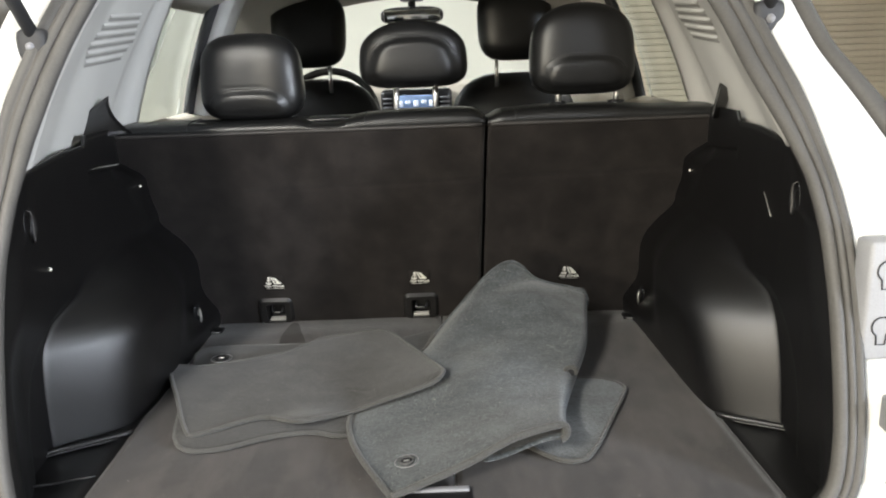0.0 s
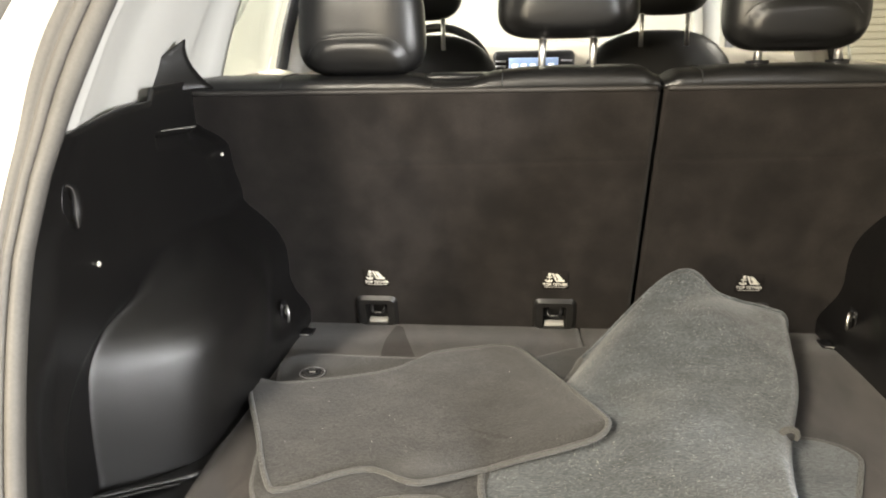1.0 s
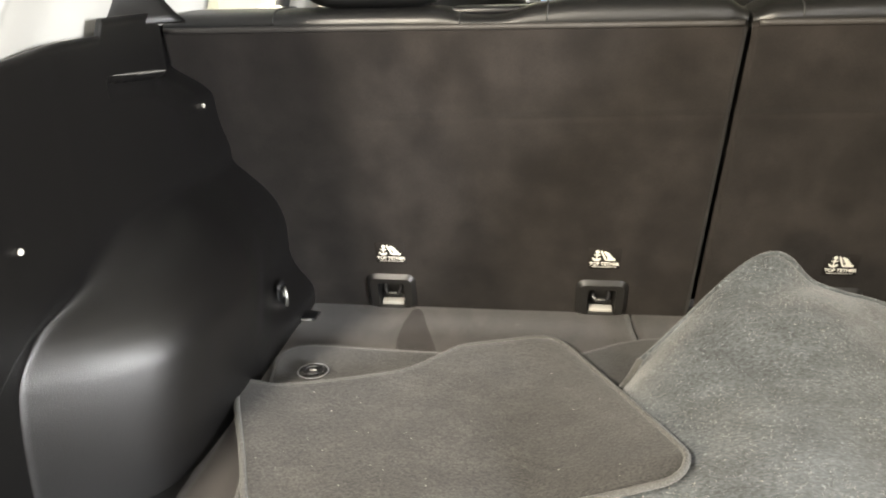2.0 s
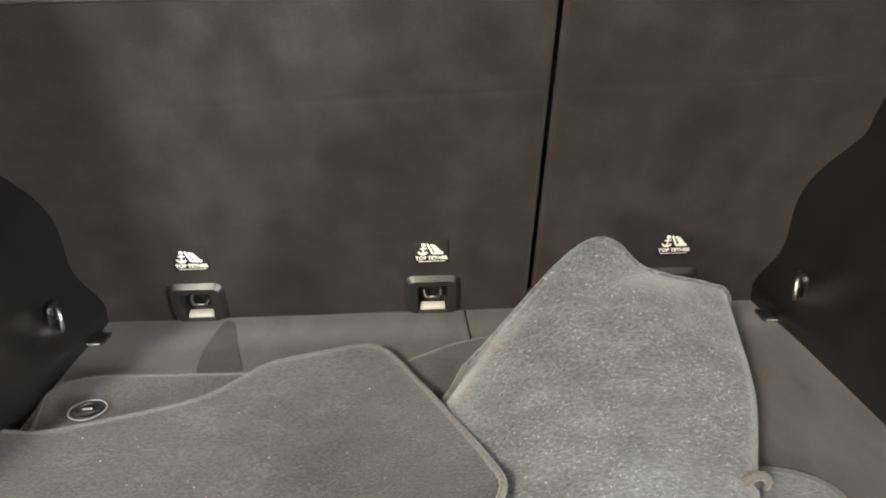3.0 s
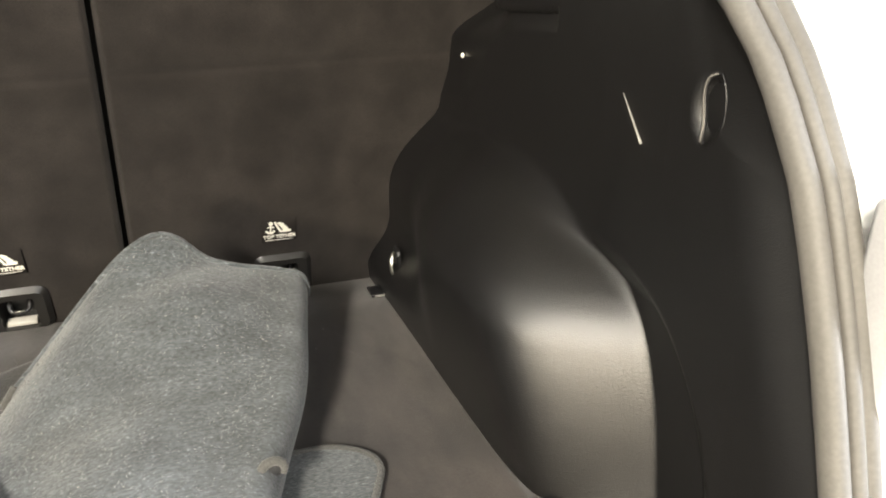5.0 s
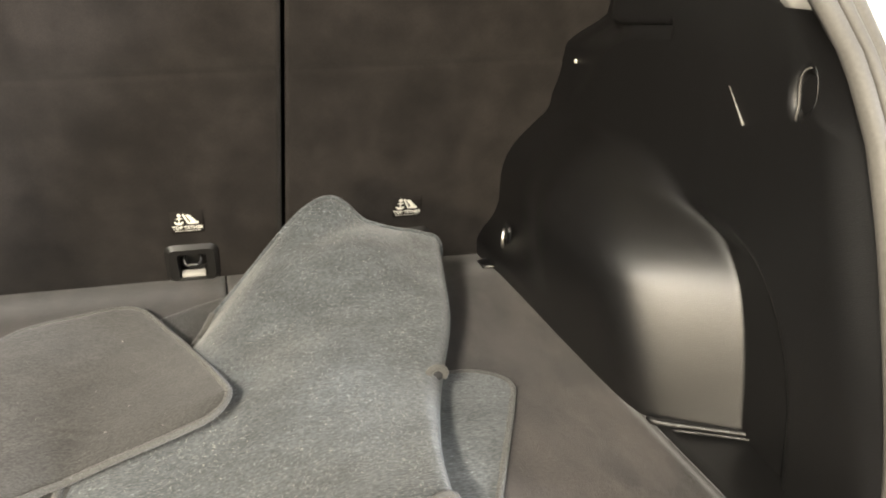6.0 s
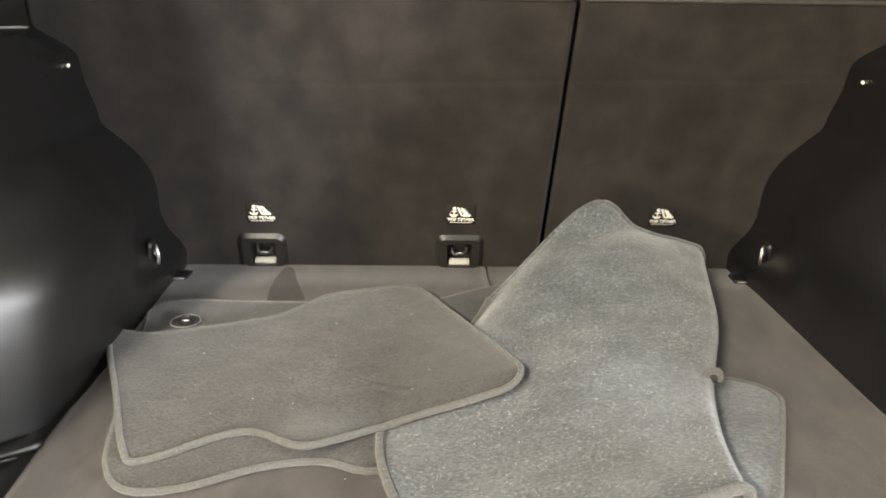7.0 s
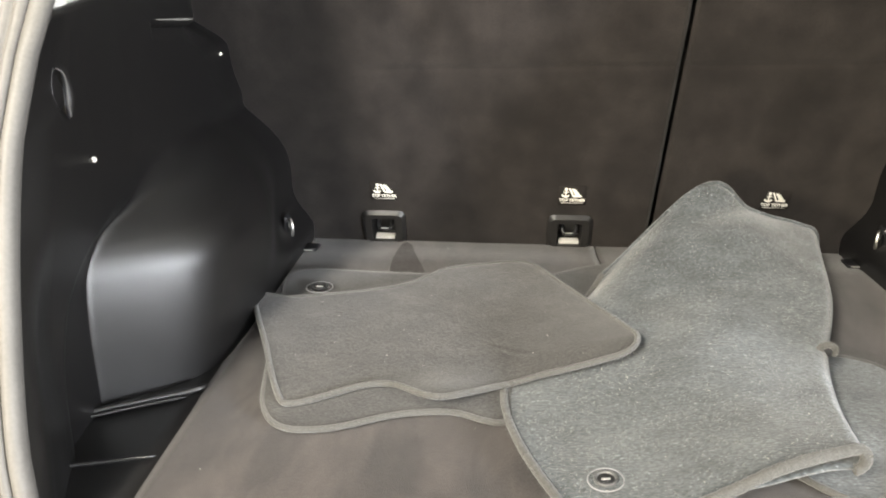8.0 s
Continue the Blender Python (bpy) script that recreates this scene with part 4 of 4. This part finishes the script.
_cup = part("pull_handle", box(-0.05, 0.05, -0.02, 0.02, -0.004, 0.002, 0.002), PLASTIC, car, "black pull handle let into the load floor")
_cup.location = (0.048, -0.805, 0.001)
part("grip", box(-0.046, 0.046, 0.004, 0.016, 0.0, 0.005, 0.002), GREY_PLASTIC, _cup)

# fittings on the flange beside the opening
for s in (-1, 1):
    cover = thing("lamp_cover", "grey plastic lamp access cover on the flange", "cover", "lamp covers", at=(mid(-0.8) + s * 0.662, opening_y(0.275) - 0.024, 0.275))
    part("plate", box(-0.045, 0.045, -0.012, 0.030, -0.085, 0.085, 0.006), COVER_GREY, cover)
    for dz in (-0.035, 0.045):
        bulb = [(-s * 0.020 + 0.014 * math.cos(radians(a)), -0.0125, dz + 0.014 * math.sin(radians(a))) for a in range(-60, 241, 20)]
        bulb += [(-s * 0.020 - 0.006, -0.0125, dz - 0.026), (-s * 0.020 + 0.006, -0.0125, dz - 0.026)]
        part("bulb_symbol", tube(bulb, 0.0013, 5, closed=True), RUBBER_DARK, cover)
    part("lug", box(-0.01, 0.03, -0.016, 0.004, 0.08, 0.105, 0.004), GREY_PLASTIC, cover)
    stop = thing("rubber_stop", "grey rubber tailgate stop on the flange", "stop", "tailgate stops", at=(mid(-0.8) + s * 0.674, opening_y(0.125) - 0.028, 0.125))
    part("block", box(-0.035, 0.035, -0.025, 0.030, -0.025, 0.025, 0.006, 3), GREY_PLASTIC, stop)
    hole = thing("drain_plug", "dark round plug in the white flange", "plug", "drain plugs", at=(mid(-0.8) + s * 0.645, opening_y(0.045) - 0.024, 0.045))
    bm = bmesh.new()
    bmesh.ops.create_cone(bm, cap_ends=True, segments=24, radius1=0.016, radius2=0.013, depth=0.006)
    part("disc", bm, RUBBER_DARK, hole).matrix_basis = pose(0, 0, 0, 90, 0, 0)
    buf = thing("strut_mount", "dark tailgate strut mount on the pillar", "strut mount", "strut mounts", at=(mid(-0.8) + rim_shift(0.7) + s * 0.592, opening_y(0.660) - 0.006, 0.660))
    part("pad", cushion(0.05, 0.03, 0.058, 5, 5, 3, n=28), RUBBER_DARK, buf)
    part("bolt", cushion(0.016, 0.02, 0.016, 2, 2, 2, n=14), GREY_PLASTIC, buf).matrix_basis = pose(0, -0.012, 0)
    strut = thing("tailgate_strut", "black gas strut holding the tailgate open", "strut", "tailgate struts", at=(mid(-0.8) + rim_shift(0.7) + s * 0.590, opening_y(0.675) - 0.02, 0.675))
    part("cylinder", tube([(0, 0, 0), (s * 0.018, -0.13, 0.20)], 0.011, 12), RUBBER_DARK, strut)
    part("rod", tube([(s * 0.018, -0.13, 0.20), (s * 0.040, -0.29, 0.46)], 0.005, 10), STEEL, strut, "bright piston rod")


# ---------------------------------------------------------------- floor mats
def stitched(path, radius, closed=False, pitch=0.0042):
    """A whipped edging: a tube along the path, ribbed by its single stitches."""
    P = [Vector(p) for p in path]
    if closed:
        P.append(P[0])
    lengths = [0.0]
    for a, b in zip(P, P[1:]):
        lengths.append(lengths[-1] + (b - a).length)
    n = max(int(lengths[-1] / pitch) * 2, 8)
    out, k = [], 0
    for i in range(n if closed else n + 1):
        d = lengths[-1] * i / n
        while k < len(P) - 2 and lengths[k + 1] < d:
            k += 1
        out.append(P[k].lerp(P[k + 1], (d - lengths[k]) / max(lengths[k + 1] - lengths[k], 1e-9)))
    rnd = random.Random(len(out))
    fat = [radius * (1.0 + 0.10 * (i % 2) + rnd.uniform(-0.07, 0.07)) for i in range(n + 1)]
    return tube(out, lambda t: fat[int(round(t * (len(out) - 1)))], 8, closed)


def fringe(path, parent, seed, every=0.0022, length=(0.002, 0.006), hang=0.35):
    """Loose fibres standing out of a stitched edge, one thin blade each."""
    rnd = random.Random(seed)
    verts, faces = [], []
    P = [Vector(p) for p in path]
    for a, b in zip(P, P[1:]):
        d = b - a
        if d.length < 1e-6:
            continue
        side = Vector((d.y, -d.x, 0)).normalized()
        for _ in range(max(int(d.length / every + rnd.random()), 0)):
            p = a + d * rnd.random()
            l = rnd.uniform(*length) * (3.0 if rnd.random() < 0.025 else 1.0)
            out = (side * rnd.choice((1, 1, -0.6)) + d.normalized() * rnd.uniform(-0.9, 0.9) + Vector((0, 0, rnd.uniform(-hang, 0.9)))).normalized()
            w = d.normalized() * rnd.uniform(0.00020, 0.00036)
            root = p + out * 0.003
            mid_ = root + out * l * 0.6
            tip = mid_ + (out + Vector((rnd.uniform(-0.5, 0.5), rnd.uniform(-0.5, 0.5), -0.4))).normalized() * l * 0.4
            k = len(verts)
            verts += [root - w, root + w, mid_ + w * 0.8, mid_ - w * 0.8, tip]
            faces += [(k, k + 1, k + 2, k + 3), (k + 3, k + 2, k + 4)]
    return pydata("edge_fringe", verts, faces, PIPING, parent, "fuzzy loose fibres along the edge", smooth=False)


def smooth_outline(pts, steps=5):
    return [(p.x, p.y) for p in smooth_path([(x, y, 0) for x, y in pts], steps, closed=True)]


def flat_mat(name, outline, z_of, mat, label, thick=0.006, pipe=0.0039, sink=0.0018):
    """A cut carpet mat lying loosely: a trimmed sheet with a stitched edging."""
    ob = thing(name, label, "floor mat", "floor mats")
    loop = smooth_outline(outline)
    n = len(loop)
    mx, my = sum(p[0] for p in loop) / n, sum(p[1] for p in loop) / n
    loop = [(mx + (x - mx) * 0.997, my + (y - my) * 0.997) for x, y in loop]
    rings = [1.0, 0.992, 0.975, 0.94, 0.88, 0.80, 0.70, 0.59, 0.47, 0.34, 0.2, 0.08]
    verts = []
    for k, r in enumerate(rings):
        for x, y in loop:
            px, py = mx + (x - mx) * r, my + (y - my) * r
            verts.append((px, py, z_of(px, py) - (0.0022 if k == 0 else 0.0005 if k == 1 else 0)))
    verts.append((mx, my, z_of(mx, my)))
    faces = [(k * n + i, k * n + (i + 1) % n, (k + 1) * n + (i + 1) % n, (k + 1) * n + i) for k in range(len(rings) - 1) for i in range(n)]
    last = (len(rings) - 1) * n
    faces += [(last + i, last + (i + 1) % n, len(verts) - 1) for i in range(n)]
    area = sum(a[0] * b[1] - b[0] * a[1] for a, b in zip(loop, loop[1:] + loop[:1]))
    if area < 0:
        faces = [f[::-1] for f in faces]
    solid(pydata("carpet", verts, faces, mat, ob), thick, -1)
    part("edging", stitched([(x, y, z_of(x, y) - sink) for x, y in loop], pipe, True), PIPING, ob, "grey stitched edging")
    fringe([(x, y, z_of(x, y) - 0.001) for x, y in loop + loop[:1]], ob, n)
    return ob


def pile(parent, n, place, mat, seed, length=(0.0016, 0.0046), lean=(1.0, 0.15)):
    """Single fibres of the pile lying over the carpet, one thin bent blade each."""
    rnd = random.Random(seed)
    verts, faces = [], []
    for _ in range(n):
        x, y, z = place(rnd)
        a = rnd.gauss(0, 0.9) + (math.pi if rnd.random() < 0.5 else 0)
        l, w, up = rnd.uniform(*length), rnd.uniform(0.00022, 0.00042), rnd.uniform(0.15, 0.75)
        dx, dy = math.cos(a) * lean[0] - math.sin(a) * lean[1], math.sin(a) * lean[0] + math.cos(a) * lean[1]
        wx, wy = -dy * w, dx * w
        mx, my, mz = x + dx * l * 0.5, y + dy * l * 0.5, z + l * 0.5 * up
        k = len(verts)
        verts += [(x - wx, y - wy, z - 0.0006), (x + wx, y + wy, z - 0.0006), (mx + wx, my + wy, mz), (mx - wx, my - wy, mz), (x + dx * l, y + dy * l, z + l * 0.35 * up)]
        faces += [(k, k + 1, k + 2, k + 3), (k + 3, k + 2, k + 4)]
    ob = pydata("nap", verts, faces, mat, parent, "raised fuzzy nap of the carpet", smooth=False)
    return tagged(ob, "raised fuzzy nap of the carpet", kind="stuff")


def rosette(parent, at, m, mat=PLASTIC_GLOSS):
    """A fixing eyelet: a ring with a slotted cup."""
    eye = part("eyelet", tube([(0.0125 * math.cos(a), 0.0125 * math.sin(a), 0.001) for a in [2 * math.pi * i / 28 for i in range(28)]], 0.003, 8, closed=True, squash=0.7), mat, parent, "black plastic fixing eyelet")
    eye.matrix_basis = m
    bm = bmesh.new()
    bmesh.ops.create_cone(bm, cap_ends=True, segments=24, radius1=0.0118, radius2=0.0118, depth=0.002)
    part("cup", bm, MAT_BACK, eye).location = (0, 0, 0.0002)
    part("slot", box(-0.0055, 0.0055, -0.0018, 0.0018, 0.0008, 0.0022, 0.0006), CHROME, eye, "bright slot")
    part("washer", tube([(0.0215 * math.cos(a), 0.0215 * math.sin(a), 0) for a in [2 * math.pi * i / 32 for i in range(32)]], 0.0009, 5, closed=True), GREY_PLASTIC, eye)
    return eye


def mat_c_point(u, v):
    """The folded mat: rows from its front edge to its raised back edge."""
    k = v * (len(MAT_C) - 1)
    i = min(int(k), len(MAT_C) - 2)
    t = k - i

    def cat(p0, p1, p2, p3, t):
        return 0.5 * (2 * p1 + (p2 - p0) * t + (2 * p0 - 5 * p1 + 4 * p2 - p3) * t * t + (3 * p1 - p0 - 3 * p2 + p3) * t ** 3)

    def along(row, u):
        P = [Vector(p) for p in row]
        k = min(max(u, 0), 1) * (len(P) - 1)
        i = min(int(k), len(P) - 2)
        a = P[i - 1] if i > 0 else P[0] * 2 - P[1]
        b = P[i + 2] if i < len(P) - 2 else P[-1] * 2 - P[-2]
        return cat(a, P[i], P[i + 1], b, k - i)
    rows = [along(r, u) for r in MAT_C]
    a = rows[i - 1] if i > 0 else rows[0] * 2 - rows[1]
    b = rows[i + 2] if i < len(rows) - 2 else rows[-1] * 2 - rows[-2]
    return cat(a, rows[i], rows[i + 1], b, t)


MAT_C = [
    [(-0.020, -0.820, 0.010), (0.080, -0.788, 0.035), (0.168, -0.761, 0.066), (0.238, -0.737, 0.072)],
    [(-0.090, -0.670, 0.010), (0.020, -0.650, 0.020), (0.140, -0.640, 0.054), (0.251, -0.625, 0.064)],
    [(-0.106, -0.545, 0.010), (0.020, -0.530, 0.036), (0.150, -0.530, 0.066), (0.275, -0.515, 0.066)],
    [(-0.050, -0.400, 0.012), (0.070, -0.400, 0.056), (0.200, -0.400, 0.098), (0.318, -0.400, 0.088)],
    [(0.010, -0.305, 0.016), (0.100, -0.305, 0.102), (0.220, -0.300, 0.148), (0.338, -0.300, 0.108)],
    [(0.040, -0.268, 0.045), (0.190, -0.226, 0.184), (0.268, -0.220, 0.143), (0.352, -0.226, 0.120)],
]


def folded_mat():
    ob = thing("folded_floor_mat", "grey carpet floor mat, folded over and raised at its back", "floor mat", "floor mats")

    def f(u, v):
        if u <= 1:
            p = mat_c_point(u, v)
            return p + Vector((0, 0, 0.0015 * noise.noise((u * 6, v * 8, 2))))
        # beyond the ridge it turns down and runs back underneath
        p = mat_c_point(1, v)
        r = min(max(p.z * 0.42, 0.012), 0.028)
        r = 0.0125 + (r - 0.0125) * sstep(0.05, 0.40, v)
        w = u - 1
        if w <= 0.5:
            a = math.pi * w / 0.5
            return p + Vector((r * math.sin(a) * 0.75, 0, -r * (1 - math.cos(a))))
        k = (w - 0.5) / 0.5
        return p + Vector((-0.12 * k, 0, -2 * r - (p.z - 2 * r - 0.012) * sstep(0, 1, k)))
    us = spread(0, 1, 44) + spread(1.04, 2, 26)
    vs = spread(0, 1, 64)
    v, q = grid(us, vs, f)
    solid(pydata("carpet", v, q, MAT_PILE, ob, "grey carpet pile"), 0.005, -1)
    part("front_edging", stitched([f(u, 0) for u in spread(0, 1.5, 60)], 0.0056), PIPING, ob, "grey stitched edging")
    part("side_edging", stitched([f(0, w) for w in spread(0, 1, 60)], 0.005), PIPING, ob, "grey stitched edging")
    part("back_edging", stitched([f(u, 1) for u in spread(0, 1.3, 60)], 0.0035), MAT_PILE, ob, "thin stitched edging")
    fringe([f(u, 0) for u in spread(0, 1.3, 50)], ob, 21, 0.0010, (0.003, 0.009))
    fringe([f(0, w) for w in spread(1, 0, 60)], ob, 22, 0.0010, (0.003, 0.011))
    fringe([f(u, 1) for u in spread(1.2, 0, 50)], ob, 23, 0.0006, (0.001, 0.004))
    # the torn end of the edging, rolled up at the fold
    c = Vector((0.288, -0.514, 0.060))
    curl = [c + Vector((0.0105 * math.cos(a), -0.004 - 0.0012 * a, 0.0095 * math.sin(a))) for a in [math.pi * (1.08 - i / 11) for i in range(15)]]
    part("edging_end", stitched(curl, 0.0044), PIPING, ob, "curled end of the edging")
    # a dark plug stands in for the shaded hollow of the curl
    part("curl_shade", cushion(0.018, 0.010, 0.017, 2, 2, 2, n=16), MAT_BACK, ob, "dark plug for the shade inside the curl").location = c + Vector((0.001, -0.003, -0.001))
    pile(ob, 7000, lambda r: mat_c_point(r.uniform(0.02, 1.0), r.uniform(0.01, 0.99)) + Vector((0, 0, 0.0002)), PILE_FIBRE, 31)
    p = mat_c_point(0.17, 0.088)
    rosette(ob, p, Matrix.Translation(p + Vector((0, 0, 0.002))) @ pose(0, 0, 0, 0, -6, 0) @ Matrix.Scale(0.86, 4), EYELET)
    return ob


OUT_A = [(-0.500, -0.352), (-0.453, -0.340), (-0.41, -0.326), (-0.291, -0.281), (-0.241, -0.231), (-0.215, -0.2), (-0.158, -0.177), (-0.075, -0.163), (-0.018, -0.272), (0.024, -0.385), (0.051, -0.474), (0.059, -0.517), (0.042, -0.545), (0.001, -0.552), (-0.103, -0.563), (-0.183, -0.619), (-0.244, -0.578), (-0.286, -0.581), (-0.36, -0.627), (-0.388, -0.607), (-0.438, -0.496)]
OUT_B = [(-0.420, -0.555), (-0.396, -0.632), (-0.362, -0.664), (-0.306, -0.658), (-0.237, -0.625), (-0.170, -0.613), (-0.105, -0.628), (-0.04, -0.56), (0.03, -0.44),
         (-0.02, -0.26), (-0.12, -0.21), (-0.25, -0.205), (-0.356, -0.203), (-0.454, -0.203), (-0.484, -0.235), (-0.470, -0.31)]
OUT_D = [(0.10, -0.56), (0.20, -0.46), (0.330, -0.436), (0.382, -0.449), (0.402, -0.480), (0.388, -0.522), (0.345, -0.616), (0.305, -0.700), (0.278, -0.735), (0.238, -0.728), (0.17, -0.65)]
OUT_D = [(x - 0.006, y) for x, y in OUT_D]
OUT_E = [(-0.05, -0.30), (-0.05, -0.21), (-0.01, -0.17), (0.07, -0.130), (0.20, -0.125), (0.28, -0.16), (0.28, -0.30), (0.10, -0.34)]


def z_a(x, y):
    """The upper mat lies on the lower one and climbs onto the folded mat."""
    z = 0.019 + 0.050 * min(max((x + 0.10) / 0.16, 0), 1) * min(max((-0.16 - y) / 0.35, 0), 1)
    z += 0.014 * math.exp(-((x + 0.18) / 0.06) ** 2 - ((y + 0.62) / 0.05) ** 2)
    return z + 0.005 * math.exp(-((x + 0.49) / 0.05) ** 2)


def z_b(x, y):
    return 0.0085 + 0.002 * noise.noise((x * 6, y * 6, 4)) + 0.003


_b = flat_mat("floor_mat", OUT_B, z_b, MAT_PILE_OLD, "grey brown carpet floor mat under another one", sink=0.0042)
rosette(_b, None, pose(-0.416, -0.286, 0.0145))
flat_mat("floor_mat", OUT_D, lambda x, y: 0.010 + 0.002 * noise.noise((x * 6, y * 6, 9)), MAT_PILE, "grey carpet floor mat under the folded mat")
flat_mat("floor_mat", OUT_E, lambda x, y: 0.0085 + 0.001 * noise.noise((x * 6, y * 6, 11)), MAT_PILE_OLD, "grey brown carpet mat lying behind the folded mat", pipe=0.003, sink=0.003)
folded_mat()
flat_mat("floor_mat", OUT_A, z_a, MAT_PILE_OLD, "grey brown carpet floor mat with a wavy front edge")


# ---------------------------------------------------------------- marks and lint
def carpet_mark(outline, z_of, mat, label):
    loop = smooth_outline(outline, 4)
    bm = bmesh.new()
    bm.faces.new([bm.verts.new((x, y, 0)) for x, y in loop])
    bmesh.ops.triangulate(bm, faces=bm.faces[:])
    bmesh.ops.subdivide_edges(bm, edges=bm.edges[:], cuts=2, use_grid_fill=True)
    for v in bm.verts:
        v.co.z = z_of(v.co.x, v.co.y)
    bmesh.ops.recalc_face_normals(bm, faces=bm.faces[:])
    return part("carpet_mark", bm, mat, car, label)


def floor_z(x, y):
    return 0.0025 * noise.noise(((x - mid(y)) * 5, y * 5, 1)) - 0.007 * sstep(-0.13, -0.03, y) + 0.0012


carpet_mark([(-0.318, -0.03), (-0.300, -0.032), (-0.284, -0.09), (-0.262, -0.16), (-0.256, -0.195), (-0.310, -0.195), (-0.322, -0.12)], floor_z, DARK_MARK, "dark mark on the floor carpet")

LINT = material("lint", (0.36, 0.35, 0.32), 0.9, grain=0.2)


def lint(name, n, place, label, seed, size=(0.0004, 0.0012)):
    """Loose pale fibres and crumbs strewn over a surface."""
    rnd = random.Random(seed)
    verts, faces = [], []
    for _ in range(n):
        p = place(rnd)
        a, l = rnd.uniform(0, math.pi), rnd.uniform(*size)
        w = rnd.uniform(0.0002, 0.0005)
        d, e = Vector((math.cos(a) * l, math.sin(a) * l, 0)), Vector((-math.sin(a) * w, math.cos(a) * w, 0))
        up = Vector((0, 0, w * 1.6))
        b = len(verts)
        verts += [p - d - e, p - d + e, p + d + e, p + d - e, p + up]
        faces += [(b, b + 1, b + 4), (b + 1, b + 2, b + 4), (b + 2, b + 3, b + 4), (b + 3, b, b + 4), (b + 3, b + 2, b + 1, b)]
    ob = pydata(name, verts, faces, LINT, smooth=False)
    return tagged(ob, label, "lint", kind="stuff")


def _on_folded(rnd):
    return mat_c_point(rnd.uniform(0.12, 0.98), rnd.uniform(0.02, 0.98)) + Vector((0, 0, 0.0022))


def _on_cluster(rnd):
    return mat_c_point(min(max(rnd.gauss(0.43, 0.05), 0), 1), min(max(rnd.gauss(0.36, 0.03), 0), 1)) + Vector((0, 0, 0.0022))


def _on_upper(rnd):
    x, y = rnd.uniform(-0.42, 0.0), rnd.uniform(-0.54, -0.27)
    return Vector((x, y, z_a(x, y) + 0.0006))


def _on_floor(rnd):
    x, y = rnd.uniform(-0.45, 0.45), rnd.uniform(-0.85, -0.05)
    return Vector((x, y, floor_z(x, y) + 0.0006))


lint("lint", 130, _on_folded, "pale lint strewn on the folded mat", 5)
lint("lint", 26, _on_cluster, "cluster of pale lint on the folded mat", 6, (0.0005, 0.0016))
lint("lint", 36, _on_upper, "pale lint strewn on the upper mat", 7)
lint("lint", 50, _on_floor, "pale lint strewn on the load floor", 8, (0.0004, 0.0010))
